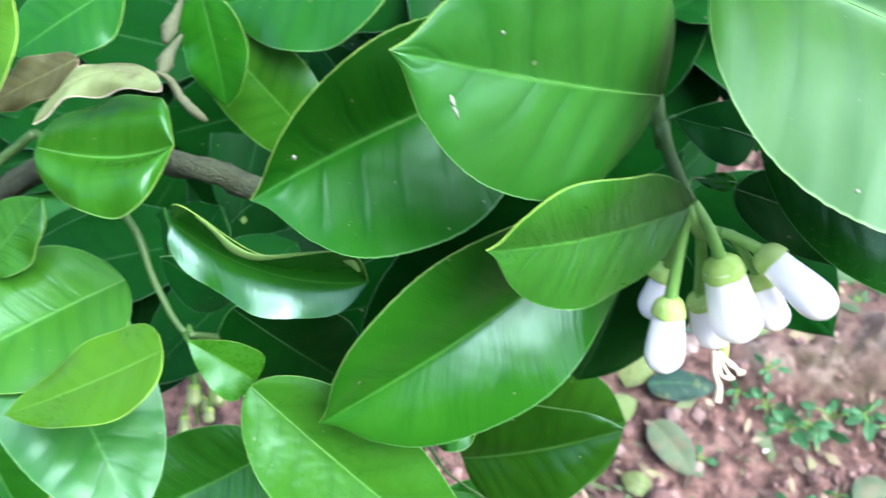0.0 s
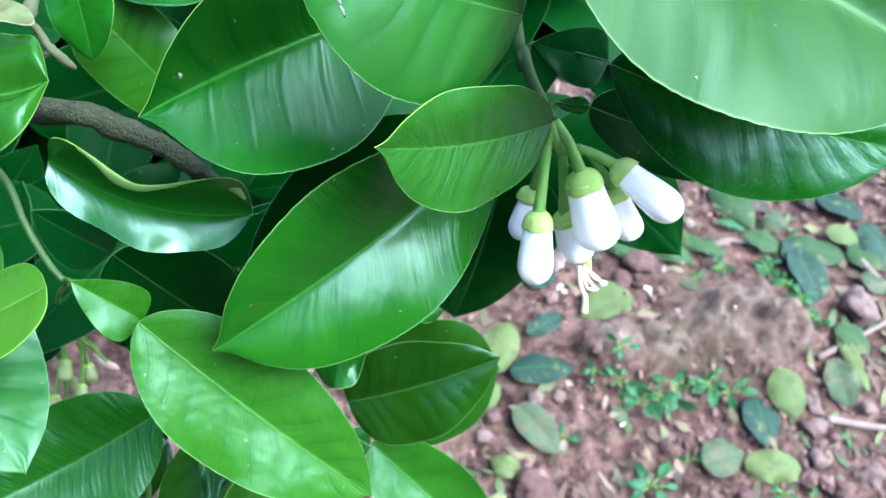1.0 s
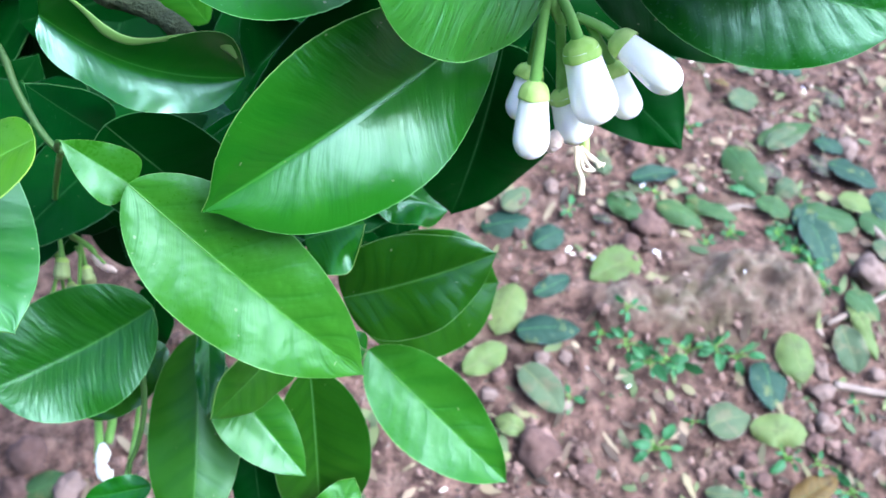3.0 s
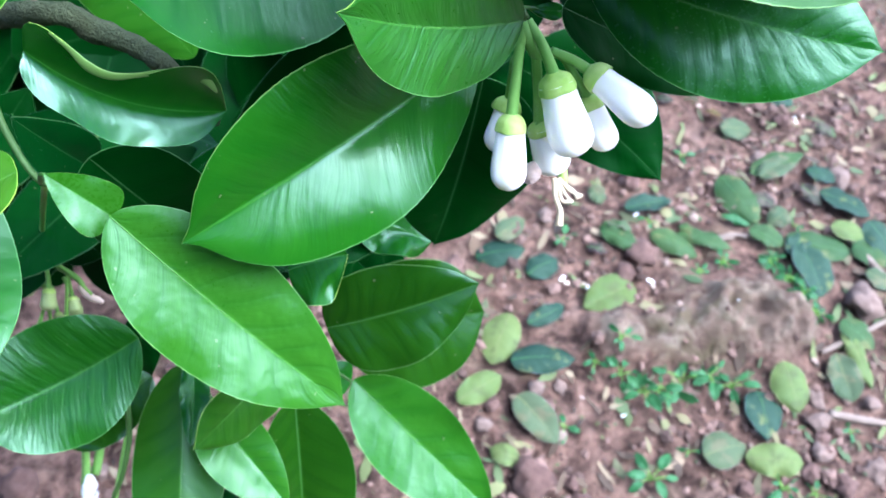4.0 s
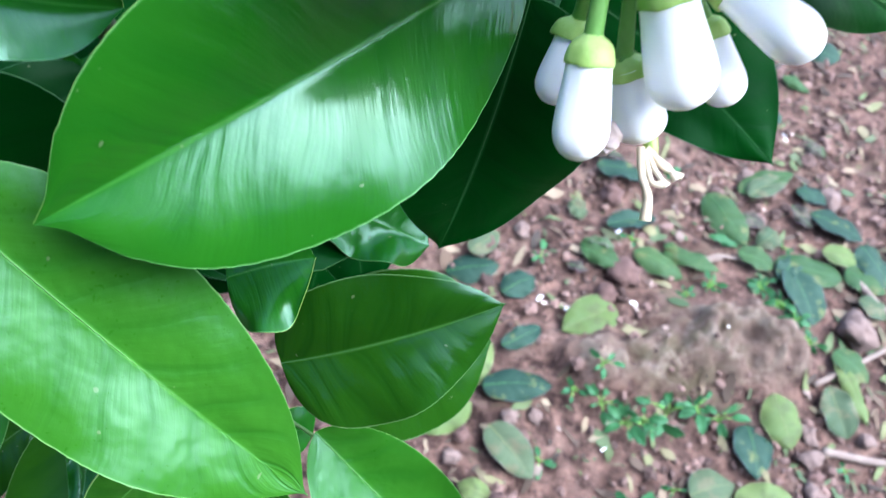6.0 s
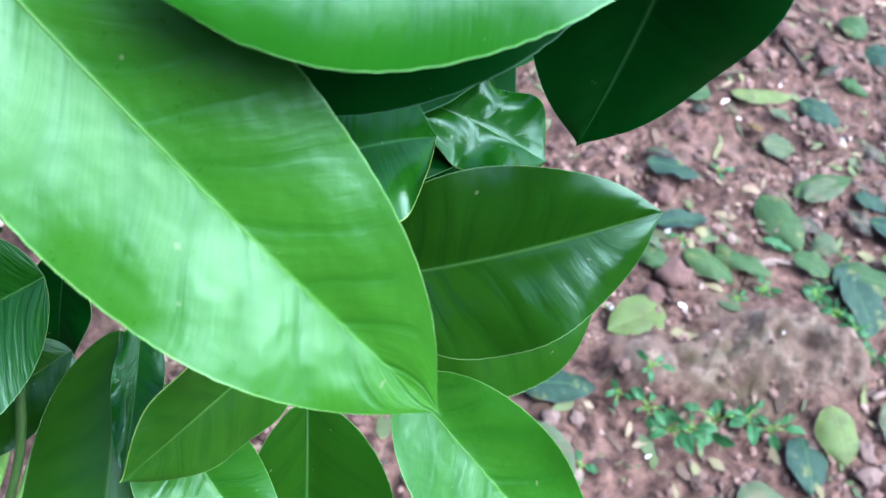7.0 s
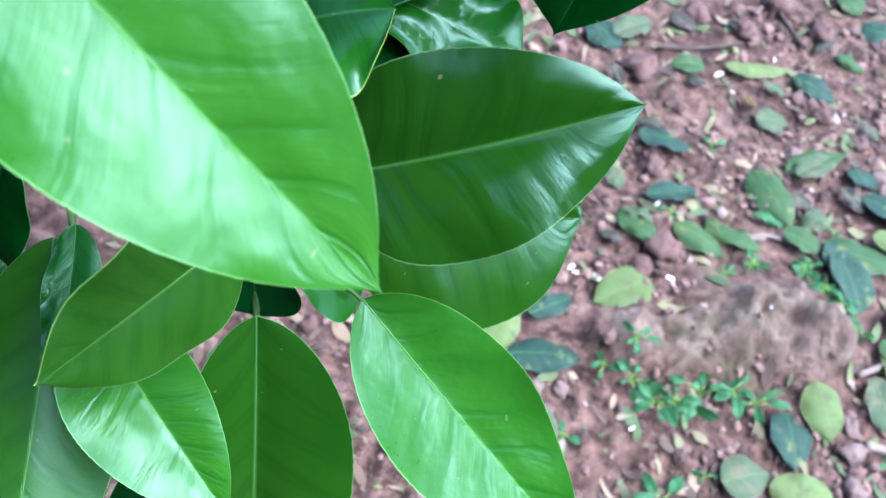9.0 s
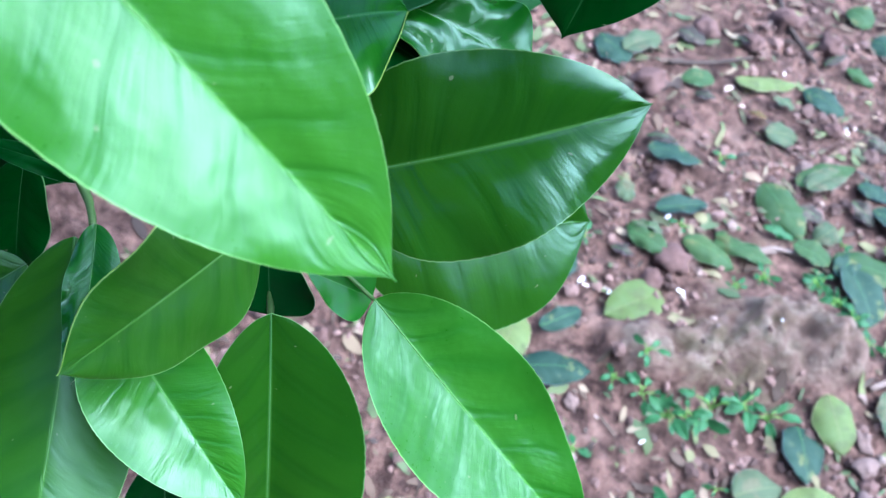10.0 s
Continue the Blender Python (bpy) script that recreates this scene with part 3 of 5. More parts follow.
add_leaf("fresh_veiled", (-0.1028, 0.3564, 0.8420), (-0.0328, 0.2991, 0.8272), 0.0025, 0.0003, 0.60, 0.0240, 0.0235, 0.12, 0.50, 0.62, quilt=0.0008, pairs=9.0)
add_leaf("fresh", (-0.0710, 0.3663, 0.8346), (-0.1028, 0.3161, 0.8485), 0.0018, -0.0001, -0.18, 0.0246, 0.0246, 0.213, 0.57, 0.74)
add_leaf("polished", (-0.0391, 0.3703, 0.8782), (0.0146, 0.3746, 0.8630), 0.0028, 0.0048, -0.540, 0.0236, 0.0118, 0.602, 0.26, 0.20, label="leaf curled along its length", dip=0.62, soft=0.4, rib=False, quilt=0.0, wave=0.002)
add_leaf("fresh", (-0.0772, 0.3751, 0.8926), (-0.0400, 0.3851, 0.8935), -0.0049, 0.0010, 0.273, 0.0265, 0.0310, 0.90, 0.50, 0.26, label="cupped leaf folded along its midrib", rise=0.15, droop=0.78, quilt=0.0004, pairs=5.0)
add_leaf("fresh", (-0.0334, 0.4444, 0.8023), (-0.0766, 0.4593, 0.8439), 0.0011, 0.0005, 0.10, 0.0180, 0.0172, 0.05, 0.60, 0.30, rib=False, quilt=0.0001)
add_leaf("mature", (-0.0729, 0.4547, 0.8757), (-0.0624, 0.4327, 0.8448), 0.0009, -0.0008, 0.051, 0.0116, 0.0108, 0.128, 0.58, 0.73)
add_leaf("mature", (-0.0173, 0.4883, 0.8704), (-0.0798, 0.4709, 0.8515), 0.0017, -0.0003, -0.031, 0.0260, 0.0260, 0.149, 0.58, 0.76)
add_leaf("mature", (-0.0937, 0.4447, 0.8831), (-0.1222, 0.4157, 0.8731), 0.0011, -0.0001, -0.003, 0.0157, 0.0157, 0.134, 0.56, 0.76)
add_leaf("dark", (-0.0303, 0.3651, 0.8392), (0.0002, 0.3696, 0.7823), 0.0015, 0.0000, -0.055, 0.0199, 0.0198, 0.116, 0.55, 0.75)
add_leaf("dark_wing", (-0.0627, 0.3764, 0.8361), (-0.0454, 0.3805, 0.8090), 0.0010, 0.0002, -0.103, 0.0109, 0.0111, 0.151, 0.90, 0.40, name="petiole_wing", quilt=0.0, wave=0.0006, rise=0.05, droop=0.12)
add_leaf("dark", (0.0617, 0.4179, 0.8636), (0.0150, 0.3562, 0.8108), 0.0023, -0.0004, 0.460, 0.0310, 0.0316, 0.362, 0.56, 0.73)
add_leaf("mature", (0.0262, 0.3684, 0.7872), (0.0461, 0.3767, 0.7921), 0.0011, -0.0001, 0.324, 0.0185, 0.0185, 0.205, 0.52, 0.74, quilt=0.0, wave=0.003)
add_leaf("mature", (0.0307, 0.4151, 0.7596), (0.0692, 0.4169, 0.7462), 0.0015, -0.0004, 0.28, 0.0150, 0.0135, 0.2, 0.50, 0.45, quilt=0.0004, wave=0.006, pairs=6.0)
add_leaf("dry", (-0.0439, 0.3952, 0.9075), (-0.0692, 0.3736, 0.9072), 0.0025, 0.0070, -0.310, 0.0058, 0.0050, 0.5, 0.30, 0.75, label="dried curled tan leaf", wave=0.0025, droop=0.9)
add_leaf("withered", (-0.0841, 0.4075, 0.8908), (-0.1087, 0.3872, 0.8846), 0.0007, -0.0002, 0.048, 0.0067, 0.0064, 0.121, 0.55, 0.75, label="withered brown leaf", wave=0.003)
add_leaf("young", (-0.0709, 0.3933, 0.9506), (-0.0561, 0.3605, 0.9343), 0.0012, 0.0000, -0.006, 0.0092, 0.0092, 0.141, 0.55, 0.75)
add_leaf("fresh", (-0.1057, 0.3513, 0.8511), (-0.0914, 0.3739, 0.8627), 0.0006, 0.0001, 0.013, 0.0115, 0.0114, 0.147, 0.55, 0.74)
add_leaf("fresh", (0.0439, 0.2872, 0.6778), (0.0538, 0.3145, 0.6913), 0.0010, 0.0001, -0.060, 0.0103, 0.0105, 0.139, 0.55, 0.75)
add_leaf("mature", (-0.0280, 0.2937, 0.6871), (-0.0545, 0.2833, 0.6825), 0.0009, 0.0000, 0.003, 0.0069, 0.0069, 0.140, 0.55, 0.75)
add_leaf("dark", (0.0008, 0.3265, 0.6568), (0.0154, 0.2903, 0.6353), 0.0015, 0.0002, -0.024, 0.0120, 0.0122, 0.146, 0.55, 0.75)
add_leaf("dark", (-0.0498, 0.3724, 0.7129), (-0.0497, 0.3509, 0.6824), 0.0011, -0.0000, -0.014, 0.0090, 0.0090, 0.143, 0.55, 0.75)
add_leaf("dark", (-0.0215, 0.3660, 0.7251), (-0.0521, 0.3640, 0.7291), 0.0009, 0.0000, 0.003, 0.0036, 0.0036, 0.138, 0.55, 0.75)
add_leaf("mature", (-0.1465, 0.3228, 0.7697), (-0.1047, 0.2879, 0.7469), 0.0018, -0.0000, 0.001, 0.0209, 0.0209, 0.140, 0.55, 0.75)

# rolled-over pale margin of the curled leaf
part(tube("rolled_margin", [(-0.0265, 0.3684, 0.8897), (-0.0217, 0.3672, 0.8863), (-0.0168, 0.3655, 0.8826), (-0.0114, 0.3657, 0.8801), (-0.0052, 0.3678, 0.8797), (0.0012, 0.3699, 0.8805), (0.0078, 0.3727, 0.8794), (0.0117, 0.3735, 0.8761), (0.0146, 0.3725, 0.8730)], [0.0003, 0.0010, 0.0019, 0.0015, 0.0008, 0.0009, 0.0010, 0.0016, 0.0003], UNDER, 12, squash=0.3), tree, "pale underside of a rolled leaf edge")

# ---- twigs, branch and trunk ----
def twig(name, pts, radii, mat, label="", sides=10, lumps=0.12):
    return part(tube(name, pts, radii, mat, sides, lumps, len(pts)), tree, label)


twig("trunk", [(-0.62, 0.95, -0.05), (-0.61, 0.94, 0.3), (-0.58, 0.9, 0.6), (-0.60, 0.88, 0.95), (-0.62, 0.9, 1.3)], [0.045, 0.036, 0.030, 0.026, 0.02], BARK, "grey-brown trunk", 14, 0.15)
twig("branch", [(-0.60, 0.90, 0.45), (-0.3955, 0.4447, 0.5821), (-0.1545, 0.4243, 0.7925), (-0.0525, 0.3952, 0.8657), (-0.0340, 0.3948, 0.8640), (-0.0184, 0.3925, 0.8615), (-0.0083, 0.3887, 0.8585), (-0.0087, 0.4059, 0.8165)], [0.014, 0.010, 0.0050, 0.0034, 0.0036, 0.0030, 0.0029, 0.0024], BARK, "grey knobbly branch", 12, 0.5)
twig("twig", [(-0.1081, 0.3956, 0.8623), (-0.0882, 0.3898, 0.8575), (-0.0646, 0.3763, 0.8550), (-0.0547, 0.3649, 0.8478), (-0.0456, 0.3564, 0.8424), (-0.0399, 0.3529, 0.8400)], [0.0015, 0.0014, 0.0012, 0.0011, 0.0010, 0.0010], TWIG)
twig("twig", [(-0.3955, 0.4447, 0.5821), (-0.1957, 0.3878, 0.7869), (-0.1337, 0.3787, 0.8458), (-0.1167, 0.3863, 0.8578), (-0.1066, 0.3947, 0.8640)], [0.006, 0.003, 0.0017, 0.0015, 0.0014], TWIG)
twig("twig", [(-0.60, 0.88, 0.95), (-0.30, 0.80, 1.02), (0.0, 0.60, 1.0), (0.0762, 0.4355, 0.8986), (0.0815, 0.4249, 0.8934), (0.0861, 0.4177, 0.8890), (0.0932, 0.4097, 0.8839)], [0.006, 0.004, 0.0028, 0.0020, 0.0018, 0.0017, 0.0016], TWIG)
twig("twig", [(-0.0399, 0.3529, 0.8400), (-0.0280, 0.3650, 0.8150), (-0.0180, 0.3800, 0.7750), (-0.0109, 0.3857, 0.7366)], [0.0012, 0.0011, 0.0010, 0.0008], TWIG)
twig("petiole", [(-0.0399, 0.3529, 0.8402), (-0.0375, 0.3512, 0.8450), (-0.0340, 0.3488, 0.8510), (-0.0299, 0.3462, 0.8556)], [0.0009, 0.0008, 0.0007, 0.0005], RIB, "green leaf stalk")
twig("petiole", [(0.0912, 0.4120, 0.8854), (0.0932, 0.4222, 0.8771), (0.0992, 0.4241, 0.8754), (0.1042, 0.4243, 0.8763)], [0.0008, 0.0005, 0.0004, 0.0003], RIB, "green leaf stalk")
twig("petiole", [(0.0832, 0.4239, 0.8927), (0.0841, 0.4271, 0.8944), (0.0959, 0.4294, 0.8913), (0.1063, 0.4269, 0.8925)], [0.0009, 0.0006, 0.0004, 0.0003], RIB_DARK, "green leaf stalk")
twig("twig", [(0.0168, 0.3755, 0.7287), (0.0189, 0.3673, 0.7170), (0.0210, 0.3610, 0.7065), (0.0228, 0.3559, 0.7001)], [0.0014, 0.0012, 0.0010, 0.0009], TWIG)
twig("twig", [(0.0168, 0.3755, 0.7287), (0.0297, 0.3637, 0.7302), (0.0390, 0.3605, 0.7266), (0.0481, 0.3599, 0.7175)], [0.0010, 0.0006, 0.0005, 0.0005], TWIG)
twig("twig", [(-0.0308, 0.3673, 0.7279), (-0.0246, 0.3618, 0.7243), (-0.0212, 0.3579, 0.7242), (-0.0184, 0.3537, 0.7239)], [0.0014, 0.0012, 0.0010, 0.0009], TWIG)
twig("twig", [(-0.0180, 0.3800, 0.7750), (-0.0109, 0.3857, 0.7366), (0.0168, 0.3755, 0.7287)], [0.0016, 0.0015, 0.0014], TWIG)
twig("twig", [(-0.0180, 0.3800, 0.7750), (-0.0249, 0.3777, 0.7332), (-0.0308, 0.3673, 0.7279)], [0.0016, 0.0015, 0.0014], TWIG)
twig("twig", [(-0.0369, 0.3323, 0.7261), (-0.0345, 0.3191, 0.7105), (-0.0371, 0.3067, 0.6946), (-0.0404, 0.2990, 0.6849), (-0.0365, 0.2862, 0.6717)], [0.0012, 0.0012, 0.0011, 0.0010, 0.0008], TWIG)

# ---- blossom cluster ----
def flower_bud(base, tip, radius, start, bow=0.0, radius_c=None, skin=None, label="closed waxy white flower bud"):
    """A closed bud: five overlapping petals in a club shape, a ribbed green calyx cup and its stalk."""
    base, tip, start = np.asarray(base, float), np.asarray(tip, float), np.asarray(start, float)
    d = unit(tip - base)
    length = np.linalg.norm(tip - base)
    s1 = unit(np.cross(d, (0.2, 0.9, 0.3)))
    s2 = np.cross(d, s1)
    rc = radius_c or radius * 0.86

    def turned(name, prof, mat, lobes, depth, twist=0.0, segs=40, scallop=0.0):
        verts, faces = [], []
        for i, (u, r) in enumerate(prof):
            for k in range(segs):
                a = 2 * math.pi * k / segs
                lob = 1 + depth * (abs(math.cos(lobes * 0.5 * (a + twist * u))) - 0.6)
                lip = scallop * max(0.0, u / 0.18) ** 2 * (math.cos(lobes * a) + 0.6 * math.sin(2 * a + length * 900))
                verts.append(base + d * (u + lip) * length + r * lob * (math.cos(a) * s1 + math.sin(a) * s2))
        for i in range(len(prof) - 1):
            for k in range(segs):
                q = (k + 1) % segs
                faces.append((i * segs + k, i * segs + q, (i + 1) * segs + q, (i + 1) * segs + k))
        faces.append(tuple(range(segs - 1, -1, -1)))
        faces.append(tuple((len(prof) - 1) * segs + k for k in range(segs)))
        return mesh_object(name, verts, faces, [mat])

    prof = []
    for i in range(25):
        u = 1 - (1 - i / 24) ** 1.9
        r = radius * (0.77 + 0.23 * math.sin(min(1, u / 0.76) * math.pi / 2) ** 2)
        if u > 0.68:
            q = (u - 0.68) / 0.32
            r *= math.sqrt(max(0.0, 1 - q**2.3)) * 0.998 + 0.002
        prof.append((0.08 + 0.92 * u, r))
    bud = turned("flower_bud", prof, skin or PETAL, 5, 0.055, 0.5)
    part(bud, tree, label)
    rc = max(rc, radius * 0.90)
    rc *= 0.93
    cal = [(-0.06, rc * 0.34), (-0.035, rc * 0.46), (-0.012, rc * 0.63), (0.02, rc * 0.79), (0.06, rc * 0.89), (0.10, rc * 0.945), (0.14, rc * 0.985), (0.17, rc * 1.0), (0.182, rc * 0.985), (0.184, rc * 0.94), (0.17, rc * 0.88)]
    part(turned("calyx", cal, CALYX, 5, 0.06, scallop=0.004), bud, "lime-green calyx cup")
    mid = 0.5 * (start + base) + np.array((0, 0, bow))
    k = min(1.0, radius / 0.0055)
    part(tube("pedicel", [start, mid, base - d * 0.0005, base + d * 0.001], [k * 0.0015, k * 0.0015, k * 0.0019, k * 0.0032], PEDICEL, 10), bud, "green flower stalk")
    return bud


flower_bud((0.0947, 0.3922, 0.8626), (0.0975, 0.3799, 0.8440), 0.0054, (0.0930, 0.4071, 0.8814), 0.0000, 0.0050)
flower_bud((0.0924, 0.4073, 0.8528), (0.0910, 0.3978, 0.8385), 0.0046, (0.0922, 0.4060, 0.8716), 0.0000, 0.0051)
flower_bud((0.1045, 0.4027, 0.8712), (0.1157, 0.3917, 0.8518), 0.0068, (0.0940, 0.4100, 0.8835), 0.0020, 0.0058)
flower_bud((0.1032, 0.4032, 0.8497), (0.1116, 0.3961, 0.8356), 0.0058, (0.0981, 0.4084, 0.8725), 0.0000, 0.0051)
flower_bud((0.1161, 0.4086, 0.8586), (0.1254, 0.4004, 0.8464), 0.0047, (0.1054, 0.4110, 0.8722), 0.0000, 0.0045)
flower_bud((0.1147, 0.4097, 0.8685), (0.1347, 0.3977, 0.8659), 0.0053, (0.1022, 0.4095, 0.8740), 0.0010, 0.0052)
part(tube("stalk", [(0.0927, 0.4090, 0.8836), (0.0950, 0.4069, 0.8800), (0.0983, 0.4084, 0.8725), (0.1023, 0.4109, 0.8724)], [0.0016, 0.0017, 0.0015, 0.0012], PEDICEL, 10), tree, "green flower cluster stem")
part(tube("stalk", [(0.0931, 0.4084, 0.8833), (0.0936, 0.4051, 0.8791), (0.0922, 0.4060, 0.8716)], [0.0012, 0.0011, 0.0011], PEDICEL, 10), tree, "green flower cluster stem")
part(tube("stalk", [(0.0986, 0.4097, 0.8743), (0.1023, 0.4109, 0.8724), (0.1054, 0.4110, 0.8722)], [0.0011, 0.0010, 0.0009], PEDICEL, 10), tree, "green flower cluster stem")
wilted = part(tube("wilted_flower", [(0.1057, 0.3942, 0.8399), (0.1041, 0.3939, 0.8376), (0.1031, 0.3933, 0.8350), (0.1015, 0.3921, 0.8344)], [0.0016, 0.0030, 0.0028, 0.0012], WILTED, 12, 0.3, 4), tree, "shrivelled pinkish spent flower")
part(tube("style", [(0.1110, 0.3933, 0.8367), (0.1124, 0.3886, 0.8340), (0.1136, 0.3867, 0.8328), (0.1149, 0.3853, 0.8307), (0.1155, 0.3820, 0.8277)], [0.0009, 0.0008, 0.0008, 0.0010, 0.0013], FILAMENT, 8), tree, "cream dried style")
part(tube("stamen", [(0.1121, 0.3933, 0.8366), (0.1144, 0.3905, 0.8349), (0.1165, 0.3888, 0.8337), (0.1180, 0.3878, 0.8330)], [0.0006, 0.0006, 0.0005, 0.0009], FILAMENT, 7), tree, "withered cream stamen")
part(tube("stamen", [(0.1127, 0.3934, 0.8366), (0.1159, 0.3911, 0.8351), (0.1184, 0.3905, 0.8345), (0.1207, 0.3901, 0.8341)], [0.0006, 0.0006, 0.0005, 0.0009], FILAMENT, 7), tree, "withered cream stamen")
part(tube("stamen", [(0.1118, 0.3929, 0.8364), (0.1136, 0.3896, 0.8344), (0.1150, 0.3877, 0.8332), (0.1170, 0.3878, 0.8332)], [0.0006, 0.0006, 0.0005, 0.0009], FILAMENT, 7), tree, "withered cream stamen")
part(tube("stamen", [(0.1123, 0.3936, 0.8367), (0.1150, 0.3921, 0.8357), (0.1172, 0.3914, 0.8351), (0.1197, 0.3893, 0.8338)], [0.0006, 0.0006, 0.0005, 0.0009], FILAMENT, 7), tree, "withered cream stamen")
part(tube("pistil", [(0.1126, 0.4023, 0.8370), (0.1130, 0.3995, 0.8354), (0.1137, 0.3968, 0.8338), (0.1144, 0.3945, 0.8325), (0.1149, 0.3937, 0.8320)], [0.0012, 0.0015, 0.0016, 0.0013, 0.0008], CALYX, 10), tree, "small green ovary")
flower_bud((-0.0823, 0.3656, 0.7335), (-0.0808, 0.3579, 0.7290), 0.0033, (-0.0897, 0.3791, 0.7347), 0.0, None, GREEN_BUD, "small unripe green flower bud")
flower_bud((-0.0778, 0.3694, 0.7215), (-0.0746, 0.3637, 0.7182), 0.0026, (-0.0795, 0.3759, 0.7321), 0.0, None, GREEN_BUD, "small unripe green flower bud")
flower_bud((-0.0785, 0.3619, 0.7175), (-0.0777, 0.3559, 0.7140), 0.0026, (-0.0795, 0.3759, 0.7321), 0.0, None, GREEN_BUD, "small unripe green flower bud")
flower_bud((-0.0916, 0.3929, 0.7358), (-0.0896, 0.3874, 0.7326), 0.0023, (-0.0897, 0.3791, 0.7347), 0.0, None, GREEN_BUD, "small unripe green flower bud")
twig("twig", [(-0.0394, 0.3537, 0.8392), (-0.0785, 0.3782, 0.7674), (-0.0902, 0.3790, 0.7347), (-0.0795, 0.3759, 0.7321), (-0.0700, 0.3721, 0.7223)], [0.0010, 0.0010, 0.0010, 0.0008, 0.0006], PEDICEL)
twig("twig", [(-0.0902, 0.3790, 0.7347), (-0.0833, 0.3772, 0.7332), (-0.0729, 0.3731, 0.7301)], [0.0009, 0.0009, 0.0008], PEDICEL)

flower_bud((-0.0902, 0.3560, 0.7126), (-0.0855, 0.3468, 0.7116), 0.0030, (-0.0929, 0.3680, 0.7126), 0.0, None, GREEN_BUD, "small unripe green flower bud")
flower_bud((-0.0813, 0.3722, 0.7140), (-0.0760, 0.3644, 0.7138), 0.0030, (-0.0902, 0.3813, 0.7129), 0.0, None, GREEN_BUD, "small unripe green flower bud")
flower_bud((-0.1048, 0.3788, 0.7115), (-0.1032, 0.3699, 0.7110), 0.0026, (-0.1044, 0.3886, 0.7101), 0.0, None, GREEN_BUD, "small unripe green flower bud")
flower_bud((-0.0932, 0.3699, 0.6976), (-0.0875, 0.3630, 0.6979), 0.0026, (-0.1016, 0.3824, 0.6984), 0.0, None, GREEN_BUD, "small unripe green flower bud")
part(tube("withered_flower", [(-0.0772, 0.3749, 0.7221), (-0.0731, 0.3723, 0.7203), (-0.0685, 0.3716, 0.7195), (-0.0654, 0.3711, 0.7190)], [0.0008, 0.0014, 0.0016, 0.0007], WILTED, 10, 0.3, 6), tree, "small white spent flower")
twig("twig", [(-0.0976, 0.3829, 0.7247), (-0.0878, 0.3800, 0.7258), (-0.0795, 0.3773, 0.7259), (-0.0754, 0.3757, 0.7224)], [0.0011, 0.0013, 0.0014, 0.0009], PEDICEL)
twig("twig", [(-0.0976, 0.3829, 0.7247), (-0.0948, 0.3741, 0.7162), (-0.0933, 0.3667, 0.7039), (-0.0927, 0.3587, 0.6913)], [0.0011, 0.0010, 0.0009, 0.0008], PEDICEL)
part(tube("withered_stalk", [(-0.0670, 0.4161, 0.8802), (-0.0648, 0.4174, 0.8757), (-0.0610, 0.4148, 0.8711), (-0.0562, 0.4127, 0.8688), (-0.0531, 0.4125, 0.8657)], [0.0008, 0.0011, 0.0014, 0.0016, 0.0006], DRY_STALK, 9, 0.35, 3), tree, "withered pale flower stalk")
part(tube("withered_bud", [(-0.0701, 0.4358, 0.8750), (-0.0698, 0.4287, 0.8759), (-0.0685, 0.4224, 0.8769), (-0.0675, 0.4181, 0.8768)], [0.0004, 0.0014, 0.0026, 0.0010], DRY_STALK, 10, 0.2, 5), tree, "small withered flower bud")
part(tube("withered_bud", [(-0.0785, 0.4527, 0.8744), (-0.0768, 0.4444, 0.8743), (-0.0754, 0.4372, 0.8748), (-0.0740, 0.4315, 0.8749)], [0.0004, 0.0014, 0.0026, 0.0010], DRY_STALK, 10, 0.2, 5), tree, "small withered flower bud")
twig("twig", [(-0.1073, 0.3472, 0.5851), (-0.0947, 0.3299, 0.5974), (-0.0901, 0.3162, 0.5951)], [0.0015, 0.0022, 0.0022], PEDICEL)
twig("twig", [(-0.1030, 0.3528, 0.5764), (-0.0933, 0.3387, 0.5907), (-0.0914, 0.3281, 0.5904)], [0.0017, 0.0024, 0.0024], PEDICEL)
twig("twig", [(-0.0698, 0.3431, 0.6257), (-0.0610, 0.3215, 0.6359), (-0.0592, 0.3038, 0.6317)], [0.0009, 0.0013, 0.0013], PEDICEL)
part(tube("withered_flower", [(-0.0884, 0.3243, 0.6052), (-0.0864, 0.3195, 0.6024), (-0.0868, 0.3148, 0.5998), (-0.0832, 0.3108, 0.5973), (-0.0802, 0.3073, 0.5951)], [0.0015, 0.0040, 0.0028, 0.0040, 0.0015], PETAL, 10, 0.3, 8), tree, "small white spent flower")

